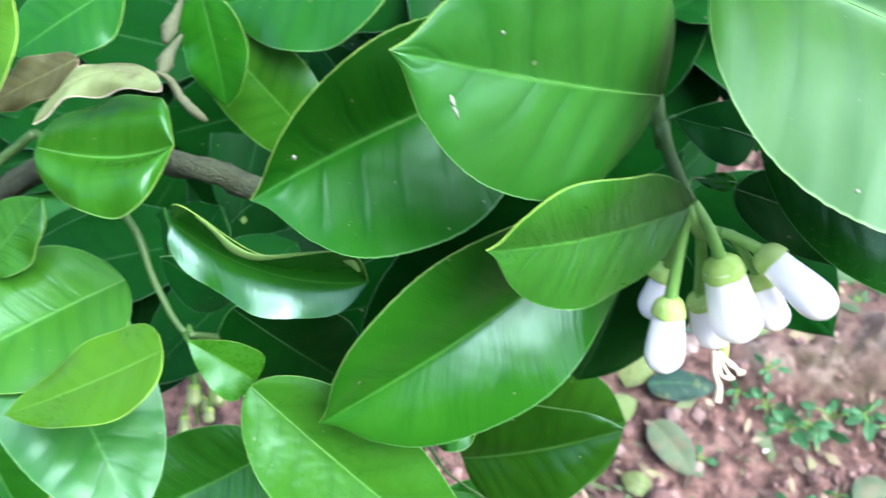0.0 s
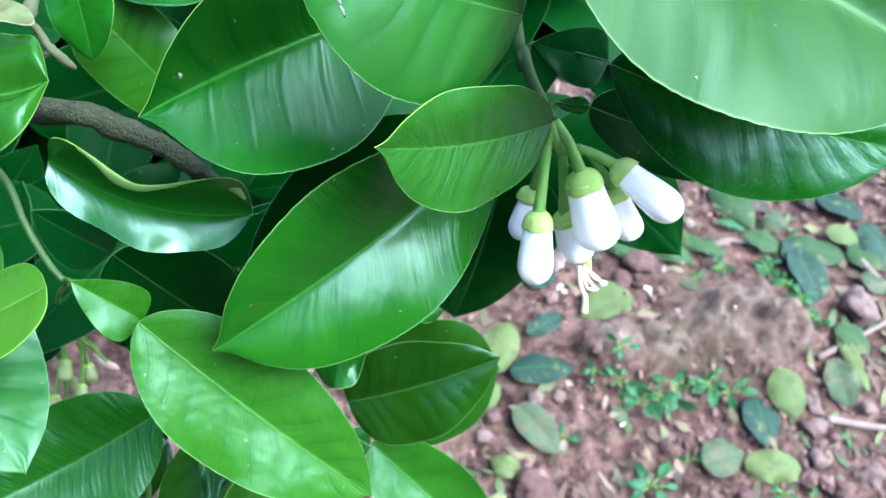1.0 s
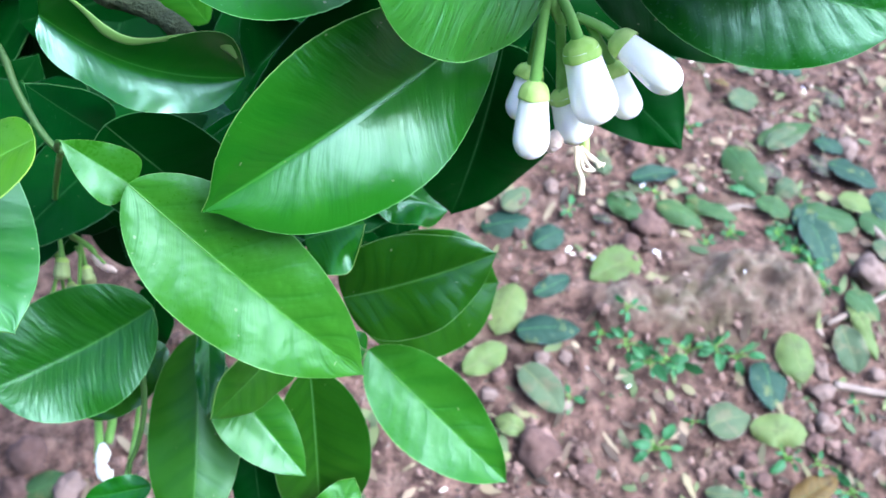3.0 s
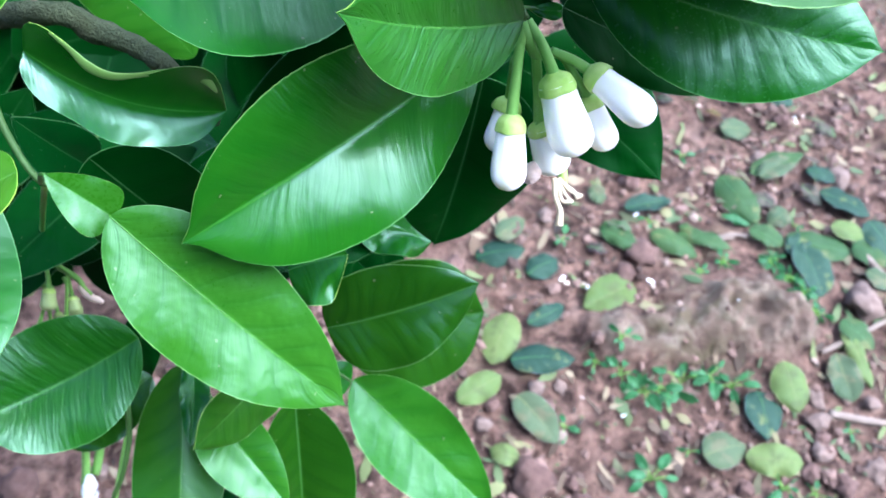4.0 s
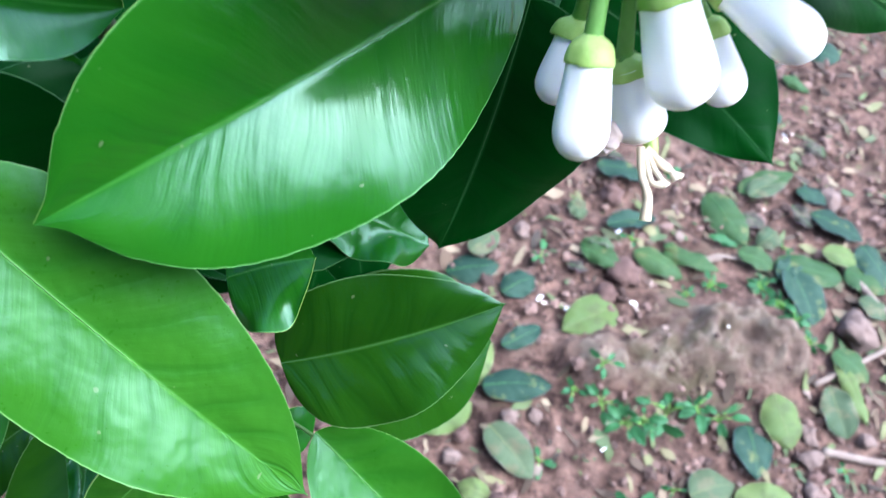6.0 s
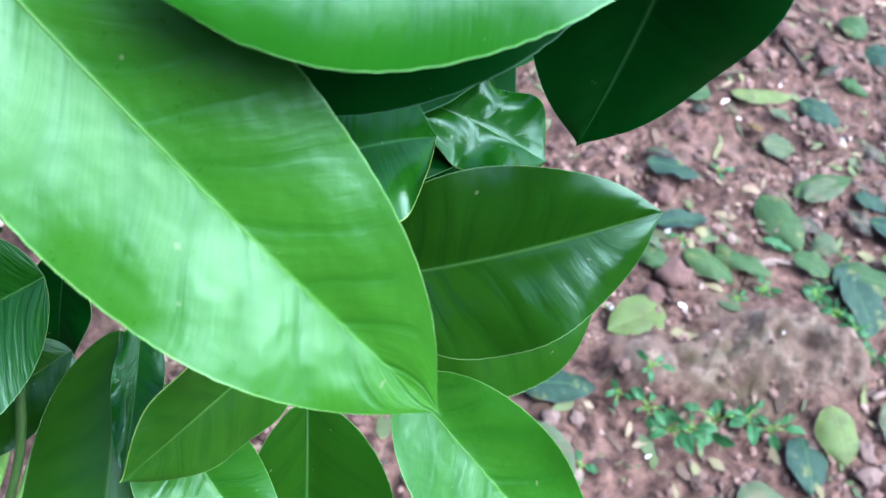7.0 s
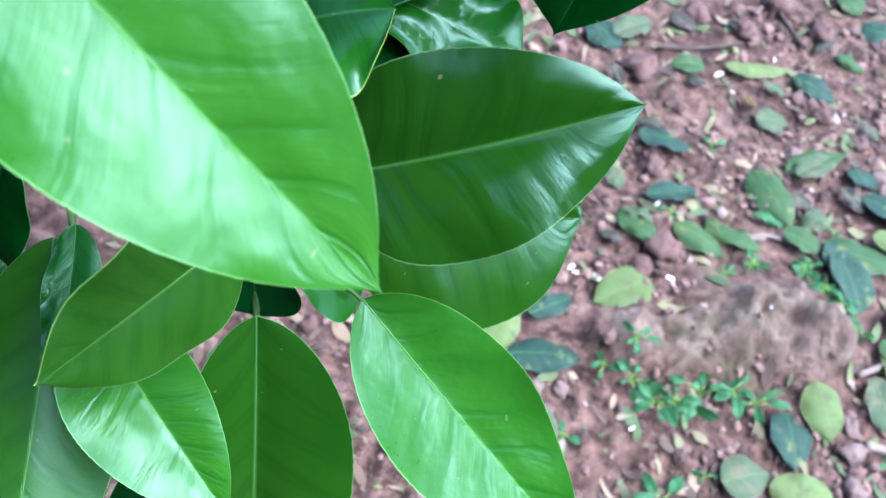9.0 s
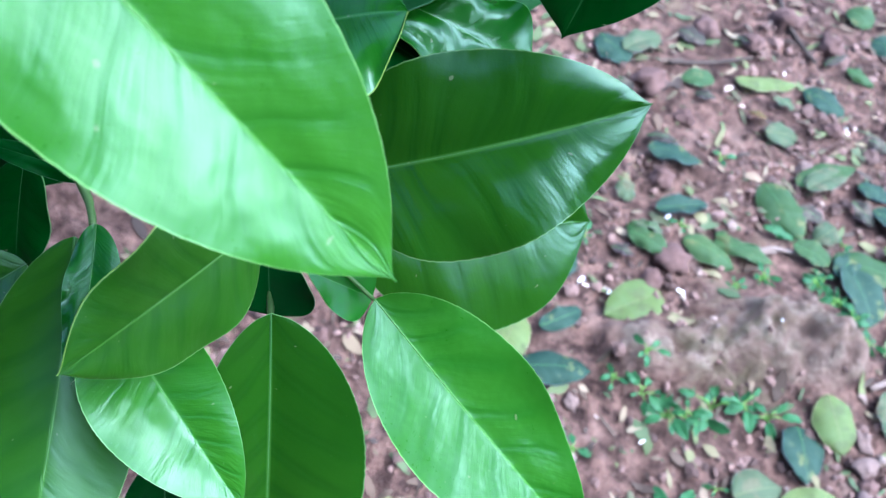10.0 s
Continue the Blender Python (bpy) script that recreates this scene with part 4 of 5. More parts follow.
# ---- fallen leaves ----
def fallen_leaf(look_, x0, y0, x1, y1, width, lift, label, seed, curl=0.05):
    base = np.array((x0, y0, ground_height(x0, y0) + 0.007 + lift))
    tip = np.array((x1, y1, ground_height(x1, y1) + 0.007))
    mid = 0.5 * (base + tip)
    need = ground_height(mid[0], mid[1]) + 0.007 - mid[2]
    add_leaf.count += 1
    d = unit(tip - base)
    roll = math.radians(random.Random(seed).uniform(-14, 14))
    up = unit(np.array((0, 0, 1.0)) - d[2] * d)
    n0 = unit(FACING - (FACING @ d) * d)
    x_ = np.cross(d, n0)
    roll += math.atan2(float(-(x_ @ up)), float(n0 @ up))
    w = width * 0.5
    bend = max(need, 0) + 0.004
    ob, line, n, x, f = blade("fallen_leaf", base, tip, bend, 0.02 * random.Random(seed + 1).uniform(-0.1, 0.1), roll, w, w, random.Random(seed + 2).uniform(-0.05, 0.42), random.Random(seed + 5).uniform(0.46, 0.60), random.Random(seed + 6).uniform(0.52, 0.80), LEAF[look_], LEAF[look_], LEAF[look_], seed, nu=26, nv=5, quilt=0.0005, wave=random.Random(seed + 3).uniform(0.002, 0.006), thick=0.0006, curl=curl * random.Random(seed + 4).uniform(0.2, 2.0))
    keep = line[::3]
    part(tube("midrib", keep - n * 0.0003, [0.0009, 0.0006, 0.0003], RIB_DRY if look_ in ("yellowed", "faded", "brown") else RIB_DARK, 6), ob)
    return tagged(ob, label, "leaf", "fallen leaves")


fallen_leaf("yellowed", 0.279, 0.867, 0.216, 0.810, 0.0577, 0.000, "large yellow-green fallen leaf lying on soil", 40)
fallen_leaf("yellowed", 0.121, 0.786, 0.108, 0.707, 0.0515, 0.004, "yellow-green fallen leaf lying on soil", 41)
fallen_leaf("fallen_dark", 0.132, 0.714, 0.216, 0.736, 0.0442, 0.008, "dark green yellow-centred fallen leaf lying on soil", 42)
fallen_leaf("yellowed", 0.075, 0.641, 0.124, 0.691, 0.0380, 0.000, "yellow-green fallen leaf lying on soil", 43)
fallen_leaf("faded", 0.148, 0.666, 0.209, 0.616, 0.0480, 0.004, "dull grey-green fallen leaf lying on soil", 44)
fallen_leaf("fallen_dark", 0.146, 0.771, 0.190, 0.811, 0.0272, 0.008, "dark blue-green fallen leaf lying on soil", 45)
fallen_leaf("fallen_dark", 0.455, 0.744, 0.469, 0.678, 0.0534, 0.000, "dark blue-green oval fallen leaf lying on soil", 46)
fallen_leaf("yellowed", 0.479, 0.784, 0.509, 0.724, 0.0490, 0.004, "pale yellow-green fallen leaf lying on soil", 47)
fallen_leaf("faded", 0.388, 0.638, 0.444, 0.669, 0.0500, 0.008, "pale grey-green fallen leaf lying on soil", 48)
fallen_leaf("yellowed", 0.441, 0.650, 0.513, 0.657, 0.0435, 0.000, "pale yellow fallen leaf lying on soil", 49)
fallen_leaf("yellowed", 0.567, 0.861, 0.601, 0.775, 0.0296, 0.004, "long narrow yellow-green fallen leaf lying on soil", 50)
fallen_leaf("faded", 0.554, 0.817, 0.578, 0.755, 0.0447, 0.008, "olive-grey fallen leaf lying on soil", 51)
fallen_leaf("brown", 0.497, 0.566, 0.551, 0.612, 0.0379, 0.000, "orange-brown fallen leaf lying on soil", 52)
fallen_leaf("faded", 0.393, 0.559, 0.441, 0.562, 0.0243, 0.004, "grey-green fallen leaf lying on soil", 53)
fallen_leaf("fallen_dark", 0.508, 0.985, 0.539, 0.902, 0.0653, 0.008, "dark blue-green fallen leaf lying on soil", 54)
fallen_leaf("fallen_green", 0.392, 1.084, 0.452, 1.011, 0.0522, 0.000, "dull green fallen leaf lying on soil", 55)
fallen_leaf("fallen_green", 0.439, 1.102, 0.519, 1.158, 0.0416, 0.004, "dull green fallen leaf lying on soil", 56)
fallen_leaf("faded", 0.387, 1.174, 0.440, 1.194, 0.0377, 0.008, "grey-green fallen leaf lying on soil", 57)
fallen_leaf("fallen_green", 0.295, 0.953, 0.367, 0.933, 0.0393, 0.000, "dull green fallen leaf lying on soil", 58)
fallen_leaf("fallen_green", 0.336, 0.966, 0.414, 0.954, 0.0259, 0.004, "narrow olive fallen leaf lying on soil", 59)
fallen_leaf("fallen_green", 0.434, 0.989, 0.487, 0.980, 0.0348, 0.008, "green fallen leaf lying on soil", 60)
fallen_leaf("fallen_green", 0.489, 0.990, 0.585, 0.992, 0.0480, 0.000, "olive-green fallen leaf lying on soil", 61)
fallen_leaf("fallen_dark", 0.540, 1.088, 0.615, 1.060, 0.0436, 0.004, "dark green fallen leaf lying on soil", 62)
fallen_leaf("yellowed", 0.553, 1.023, 0.608, 1.024, 0.0342, 0.008, "yellow-green fallen leaf lying on soil", 63)
fallen_leaf("fallen_dark", 0.057, 0.864, 0.125, 0.888, 0.0450, 0.000, "dark green fallen leaf lying on soil", 64)
fallen_leaf("fallen_dark", 0.134, 0.845, 0.172, 0.881, 0.0392, 0.004, "dark green fallen leaf lying on soil", 65)
fallen_leaf("fallen_green", 0.226, 0.940, 0.281, 0.922, 0.0291, 0.008, "green fallen leaf lying on soil", 66)
fallen_leaf("fallen_green", 0.224, 0.950, 0.269, 0.949, 0.0234, 0.000, "green fallen leaf lying on soil", 67)
fallen_leaf("fallen_dark", 0.255, 0.985, 0.324, 1.019, 0.0341, 0.004, "dark green fallen leaf lying on soil", 68)
fallen_leaf("faded", 0.599, 0.956, 0.641, 0.944, 0.0356, 0.008, "olive fallen leaf lying on soil", 69)
fallen_leaf("fallen_dark", 0.524, 1.126, 0.575, 1.130, 0.0377, 0.000, "dark fallen leaf lying on soil", 70)
fallen_leaf("fallen_green", 0.585, 1.002, 0.643, 0.982, 0.0404, 0.004, "olive-green fallen leaf lying on soil", 71)
fallen_leaf("weed", 0.395, 1.007, 0.440, 1.003, 0.0143, 0.008, "bright green curled fallen leaf lying on soil", 72)
fallen_leaf("faded", 0.467, 1.015, 0.493, 1.046, 0.0335, 0.000, "grey-green fallen leaf lying on soil", 73)
fallen_leaf("fallen_dark", 0.609, 1.051, 0.651, 0.992, 0.0540, 0.004, "dark green fallen leaf lying on soil", 74)
fallen_leaf("faded", 0.169, 1.253, 0.220, 1.315, 0.0438, 0.008, "pale green fallen leaf lying on soil", 75)
fallen_leaf("fallen_green", 0.261, 1.237, 0.309, 1.254, 0.0350, 0.000, "green fallen leaf lying on soil", 76)
fallen_leaf("yellowed", 0.337, 1.259, 0.432, 1.293, 0.0318, 0.004, "pale yellow fallen leaf lying on soil", 77)
fallen_leaf("fallen_dark", 0.229, 1.082, 0.307, 1.084, 0.0357, 0.008, "dark green fallen leaf lying on soil", 78)
fallen_leaf("fallen_green", 0.505, 1.496, 0.544, 1.470, 0.0459, 0.000, "green fallen leaf lying on soil", 79)
fallen_leaf("fallen_green", 0.505, 1.358, 0.552, 1.344, 0.0226, 0.004, "narrow green fallen leaf lying on soil", 80)
fallen_leaf("faded", 0.392, 1.236, 0.429, 1.240, 0.0188, 0.008, "small grey-green fallen leaf lying on soil", 81)
fallen_leaf("fallen_dark", 0.441, 1.284, 0.505, 1.261, 0.0387, 0.000, "grey-green fallen leaf lying on soil", 82)
fallen_leaf("fallen_dark", 0.130, 1.277, 0.181, 1.235, 0.0512, 0.004, "dark blue-green fallen leaf lying on soil", 83)
fallen_leaf("faded", 0.451, 1.093, 0.505, 1.143, 0.0377, 0.008, "grey-green fallen leaf lying on soil", 84)
fallen_leaf("fallen_dark", 0.546, 1.441, 0.599, 1.423, 0.0475, 0.000, "dark green fallen leaf lying on soil", 85)
fallen_leaf("fallen_green", 0.562, 0.869, 0.609, 0.839, 0.0416, 0.004, "dull green fallen leaf lying on soil", 86)
fallen_leaf("faded", 0.082, 0.893, 0.116, 0.941, 0.0326, 0.008, "grey-green fallen leaf lying on soil", 87)
fallen_leaf("yellowed", 0.165, 0.583, 0.126, 0.590, 0.0289, 0.000, "yellow-green fallen leaf lying on soil", 88)
fallen_leaf("fallen_green", -0.392, 0.378, -0.349, 0.409, 0.0351, 0.004, "dull green fallen leaf lying on soil", 89)
fallen_leaf("faded", 0.201, 1.011, 0.223, 0.991, 0.0267, 0.008, "pale yellow-green fallen leaf lying on soil", 90)
fallen_leaf("faded", 0.638, 0.878, 0.683, 0.854, 0.0452, 0.000, "dull olive fallen leaf lying on soil", 91)
fallen_leaf("fallen_green", 0.659, 1.146, 0.709, 1.126, 0.0505, 0.004, "green fallen leaf lying on soil", 92)
fallen_leaf("yellowed", 0.656, 0.781, 0.711, 0.827, 0.0466, 0.008, "pale yellow fallen leaf lying on soil", 93)
fallen_leaf("dead", 0.245, 1.338, 0.288, 1.324, 0.0323, 0.000, "dark brown shrivelled fallen leaf lying on soil", 94)
fallen_leaf("fallen_dark", 0.521, 1.126, 0.561, 1.118, 0.0303, 0.004, "dark grey-green fallen leaf lying on soil", 95)
fallen_leaf("dead", 0.260, 1.004, 0.304, 1.000, 0.0216, 0.008, "dark brown shrivelled fallen leaf lying on soil", 96)
fallen_leaf("dead", 0.284, 1.217, 0.313, 1.212, 0.0182, 0.000, "dark brown shrivelled fallen leaf lying on soil", 97)
fallen_leaf("dead", 0.441, 1.059, 0.476, 1.045, 0.0268, 0.004, "dark brown shrivelled fallen leaf lying on soil", 98)
fallen_leaf("dead", 0.226, 1.105, 0.270, 1.110, 0.0152, 0.008, "dark brown curled fallen leaf lying on soil", 99)
fallen_leaf("dead", 0.533, 1.222, 0.568, 1.213, 0.0255, 0.000, "dark brown shrivelled fallen leaf lying on soil", 100)
fallen_leaf("fallen_dark", 0.493, 0.959, 0.522, 1.006, 0.0337, 0.004, "dark blue-grey fallen leaf lying on soil", 101)
fallen_leaf("dead", 0.512, 1.093, 0.545, 1.065, 0.0257, 0.008, "blackened fallen leaf lying on soil", 102)
fallen_leaf("faded", 0.233, 0.956, 0.269, 0.953, 0.0175, 0.000, "narrow grey-green fallen leaf lying on soil", 103)
fallen_leaf("dead", 0.210, 0.913, 0.240, 0.910, 0.0187, 0.004, "dark brown shrivelled fallen leaf lying on soil", 104)
fallen_leaf("brown", 0.363, 1.204, 0.388, 1.198, 0.0142, 0.008, "small tan fallen leaf lying on soil", 105)
fallen_leaf("dead", 0.475, 1.366, 0.506, 1.394, 0.0182, 0.000, "dark brown curled fallen leaf lying on soil", 106)
fallen_leaf("fallen_green", 0.336, 0.977, 0.377, 0.957, 0.0215, 0.004, "narrow dull green fallen leaf lying on soil", 107)
fallen_leaf("dead", 0.170, 1.195, 0.199, 1.174, 0.0197, 0.008, "dark brown shrivelled fallen leaf lying on soil", 108)
fallen_leaf("dead", 0.333, 1.357, 0.360, 1.348, 0.0154, 0.000, "dark brown curled fallen leaf lying on soil", 109)

# ---- sticks ----
def stick(pts, r, label):
    line = [(x, y, ground_height(x, y) + r * 0.7 + h) for x, y, h in pts]
    ob = tube("stick", line, [r, r * 0.95, r * 0.85, r * 0.7], DARK_STICK if label.startswith("dark") else STICK, 9, 0.25, int(r * 1e5))
    return tagged(ob, label, "stick", "sticks on the soil")


stick([(0.545, 0.731, 0.002), (0.595, 0.733, 0.004), (0.682, 0.738, 0.002)], 0.0055, "pale straight stick lying on soil")
stick([(0.537, 0.817, 0.002), (0.583, 0.852, 0.006), (0.647, 0.903, 0.003)], 0.0042, "thin pale stick lying on soil")
stick([(0.587, 1.017, 0.003), (0.609, 0.984, 0.006), (0.664, 0.920, 0.003)], 0.0065, "thick weathered stick lying on soil")
stick([(0.367, 0.954, 0.002), (0.415, 0.975, 0.004)], 0.0035, "thin grey twig lying on soil")
stick([(0.394, 1.491, 0.002), (0.415, 1.409, 0.006), (0.457, 1.353, 0.002)], 0.0042, "dark bent twig lying on soil")
stick([(0.383, 0.962, 0.002), (0.411, 0.978, 0.005), (0.448, 0.982, 0.003)], 0.0032, "pinkish-grey thin stick lying on soil")
stick([(0.237, 1.264, 0.002), (0.296, 1.282, 0.004), (0.362, 1.327, 0.002)], 0.0030, "dark thin twig lying on soil")

# ---- weeds ----
def weed(cx, cy, leaves, size, seed, label):
    """A low seedling: thin stalks from one root, each with a small oval leaf."""
    rng = random.Random(seed)
    root = new("weed")
    root.location = (cx, cy, ground_height(cx, cy))
    root.empty_display_size = 0.02
    bpy.context.view_layer.update()
    z0 = ground_height(cx, cy)
    for i in range(leaves):
        a = 2 * math.pi * (i + rng.uniform(-0.3, 0.3)) / leaves
        r = size * rng.uniform(0.15, 0.85)
        h = size * rng.uniform(0.2, 0.9)
        p = np.array((cx + r * math.cos(a), cy + r * math.sin(a) * 0.9, z0 + h))
        ln = size * rng.uniform(0.45, 1.35)
        q = p + np.array((math.cos(a) * ln, math.sin(a) * ln, rng.uniform(-0.25, 0.2) * ln))
        ob, line, n, x, f = blade("leaf", p, q, ln * 0.10, 0, rng.uniform(-0.7, 0.7), ln * 0.27, ln * 0.25, 0.25, 0.5, 0.62, LEAF["weed"], LEAF["weed"], LEAF["weed"], seed * 13 + i, nu=8, nv=3, quilt=0.0003, wave=0.002, thick=0.0004)
        part(ob, root)
        part(tube("stalk", [(cx, cy, z0 - 0.004), (cx + 0.4 * (p[0] - cx), cy + 0.4 * (p[1] - cy), z0 + h * 0.8), p], [0.0010, 0.0008, 0.0006], PEDICEL, 5), root)
    return tagged(root, label, "weed", "weeds")


weed(0.308, 0.711, 8, 0.0260, 1, "small bright green seedling weed growing from soil")
weed(0.276, 0.728, 5, 0.0180, 2, "small bright green seedling weed growing from soil")
weed(0.337, 0.719, 4, 0.0280, 3, "small bright green seedling weed growing from soil")
weed(0.391, 0.750, 8, 0.0220, 4, "small bright green seedling weed growing from soil")
weed(0.421, 0.743, 5, 0.0180, 5, "small bright green seedling weed growing from soil")
weed(0.329, 0.601, 6, 0.0240, 6, "small bright green seedling weed growing from soil")
weed(0.490, 0.622, 6, 0.0220, 7, "small bright green seedling weed growing from soil")
weed(0.530, 0.625, 5, 0.0140, 8, "small bright green seedling weed growing from soil")
weed(0.214, 0.643, 4, 0.0140, 9, "small bright green seedling weed growing from soil")
weed(0.573, 0.716, 4, 0.0120, 10, "small bright green seedling weed growing from soil")
weed(0.494, 0.917, 6, 0.0120, 11, "small bright green seedling weed growing from soil")
weed(0.514, 0.894, 6, 0.0120, 12, "small bright green seedling weed growing from soil")
weed(0.533, 0.876, 6, 0.0130, 13, "small bright green seedling weed growing from soil")
weed(0.439, 0.576, 4, 0.0120, 14, "small bright green seedling weed growing from soil")
weed(0.174, 0.913, 5, 0.0140, 15, "small bright green seedling weed growing from soil")
weed(0.567, 0.597, 6, 0.0160, 16, "small bright green seedling weed growing from soil")
weed(0.372, 0.644, 4, 0.0100, 17, "small bright green seedling weed growing from soil")
weed(0.292, 0.976, 4, 0.0100, 18, "small bright green seedling weed growing from soil")
weed(0.473, 0.955, 5, 0.0120, 19, "small bright green seedling weed growing from soil")
weed(0.331, 1.106, 4, 0.0120, 20, "small bright green seedling weed growing from soil")
weed(0.505, 1.026, 4, 0.0100, 21, "small bright green seedling weed growing from soil")

weed(0.471, 0.945, 9, 0.0130, 30, "small bright green seedling weed growing from soil")
weed(0.489, 0.921, 9, 0.0130, 31, "small bright green seedling weed growing from soil")
weed(0.507, 0.894, 10, 0.0140, 32, "small bright green seedling weed growing from soil")
weed(0.521, 0.871, 9, 0.0120, 33, "small bright green seedling weed growing from soil")
weed(0.400, 0.927, 9, 0.0120, 34, "small bright green seedling weed growing from soil")
weed(0.369, 0.909, 7, 0.0100, 35, "small bright green seedling weed growing from soil")
weed(0.266, 0.762, 5, 0.0120, 36, "small bright green seedling weed growing from soil")
weed(0.329, 0.717, 4, 0.0200, 37, "small bright green seedling weed growing from soil")
weed(0.357, 0.736, 4, 0.0300, 38, "small bright green seedling weed growing from soil")
weed(0.241, 0.736, 5, 0.0160, 39, "small bright green seedling weed growing from soil")

# ---- petals dropped on the soil ----
def petal(x, y, a, size, mat, label):
    rng = random.Random(int((x + y) * 9999))
    d = np.array((math.cos(a), math.sin(a), 0.0))
    c = np.array((x, y, ground_height(x, y) + 0.004))
    ob, *_ = blade("petal", c - d * size, c + d * size, size * 0.25, 0, 0.47, size * 0.45, size * 0.45, 0.25, 0.6, 0.45, mat, mat, mat, 3, nu=10, nv=3, wave=0.001)
    return tagged(ob, label, "petal", "dropped petals")


petal(0.189, 0.848, 0.0, 0.0050, WILTED, "wilted pinkish petal lying on soil")
petal(0.219, 0.848, 1.1, 0.0040, PETAL, "white dropped petal lying on soil")
petal(0.307, 0.868, 2.2, 0.0050, WILTED, "wilted pinkish petal lying on soil")
petal(0.518, 1.242, 3.3, 0.0055, WILTED, "wilted pinkish petal lying on soil")
petal(0.606, 1.080, 4.4, 0.0045, WILTED, "wilted pinkish petal lying on soil")
petal(0.475, 1.081, 5.5, 0.0035, WILTED, "wilted pinkish petal lying on soil")
petal(0.495, 1.145, 6.6, 0.0030, WILTED, "wilted pinkish petal lying on soil")
petal(0.411, 0.844, 7.7, 0.0025, PETAL, "white dropped petal lying on soil")
petal(0.232, 0.686, 8.8, 0.0035, WILTED, "wilted pinkish petal lying on soil")
petal(0.332, 1.249, 9.9, 0.0070, WILTED, "wilted pinkish petal lying on soil")
petal(0.411, 1.311, 11.0, 0.0050, WILTED, "wilted pinkish petal lying on soil")
petal(0.506, 1.224, 12.1, 0.0060, WILTED, "wilted pinkish petal lying on soil")
petal(0.082, 0.490, 13.2, 0.0055, WILTED, "wilted pinkish petal lying on soil")
petal(-0.320, 0.433, 14.3, 0.0060, PETAL, "white dropped petal lying on soil")
petal(-0.330, 0.448, 15.4, 0.0045, WILTED, "wilted pinkish petal lying on soil")
petal(0.213, 0.540, 16.5, 0.0040, WILTED, "wilted pinkish petal lying on soil")
petal(0.363, 1.305, 17.6, 0.0040, WILTED, "wilted pinkish petal lying on soil")
petal(0.353, 1.218, 18.7, 0.0045, WILTED, "wilted pinkish petal lying on soil")

petal(0.288, 0.676, 1.0, 0.0048, PETAL, "white dropped petal lying on soil")
petal(0.183, 0.854, 1.0, 0.0060, PETAL, "white dropped petal lying on soil")
petal(0.215, 0.854, 3.0, 0.0044, WILTED, "wilted pinkish petal lying on soil")
petal(0.303, 0.875, 6.0, 0.0060, PETAL, "white dropped petal lying on soil")
petal(0.507, 1.230, 2.0, 0.0064, PETAL, "white dropped petal lying on soil")
petal(0.328, 1.242, 4.0, 0.0064, WILTED, "wilted pinkish petal lying on soil")
petal(0.273, 0.984, 4.0, 0.0056, PETAL, "white dropped petal lying on soil")

# ---- clods and stones ----
def clod(x, y, r, mat, label, seed, sx=1.0, sy=1.0, sz=0.7):
    v, f = lump_mesh(random.Random(seed), r, sx, sy, sz, 9, 14)
    ob = mesh_object("clod" if mat is CLOD else "stone", v, f, [mat])
    ob.location = (x, y, ground_height(x, y) + r * sz * 0.35)
    ob.rotation_euler = (0, 0, seed * 1.3)
    return tagged(ob, label, "clod" if mat is CLOD else "stone", "clods and stones")


clod(0.218, 1.215, 0.0312, CLOD, "rounded reddish-brown clod of soil", 3, 1.00, 0.80, 0.60)
clod(0.529, 0.749, 0.0147, STONE, "pale rough stone in the soil", 4, 1.00, 0.84, 0.65)
clod(0.533, 0.718, 0.0130, STONE, "pale rough stone in the soil", 5, 1.00, 0.88, 0.70)
clod(0.538, 0.696, 0.0113, CLOD, "rounded reddish-brown clod of soil", 6, 1.00, 0.92, 0.75)
clod(0.535, 0.676, 0.0128, STONE, "pale rough stone in the soil", 7, 1.00, 0.96, 0.60)
clod(0.522, 0.648, 0.0126, CLOD, "rounded reddish-brown clod of soil", 8, 1.00, 0.80, 0.65)
clod(0.550, 0.643, 0.0111, CLOD, "rounded reddish-brown clod of soil", 9, 1.00, 0.84, 0.70)
clod(0.599, 0.757, 0.0109, STONE, "pale rough stone in the soil", 10, 1.00, 0.88, 0.75)
clod(0.599, 0.910, 0.0265, STONE, "pale rough stone in the soil", 11, 1.00, 0.92, 0.60)
clod(0.185, 0.563, 0.0260, CLOD, "rounded reddish-brown clod of soil", 12, 1.00, 0.96, 0.65)
clod(0.172, 0.684, 0.0120, STONE, "pale rough stone in the soil", 13, 1.00, 0.80, 0.70)
clod(0.201, 0.695, 0.0106, STONE, "pale rough stone in the soil", 14, 1.00, 0.84, 0.75)
clod(0.190, 0.665, 0.0097, CLOD, "rounded reddish-brown clod of soil", 15, 1.00, 0.88, 0.60)
clod(0.288, 0.916, 0.0217, CLOD, "rounded reddish-brown clod of soil", 16, 1.00, 0.92, 0.65)
clod(0.267, 0.883, 0.0147, CLOD, "rounded reddish-brown clod of soil", 17, 1.00, 0.96, 0.70)
clod(0.259, 1.045, 0.0194, CLOD, "rounded reddish-brown clod of soil", 18, 1.00, 0.80, 0.75)
clod(0.564, 0.639, 0.0160, CLOD, "rounded reddish-brown clod of soil", 19, 1.00, 0.84, 0.60)
clod(0.604, 0.669, 0.0179, STONE, "pale rough stone in the soil", 20, 1.00, 0.88, 0.65)
clod(0.445, 0.613, 0.0123, CLOD, "rounded reddish-brown clod of soil", 21, 1.00, 0.92, 0.70)
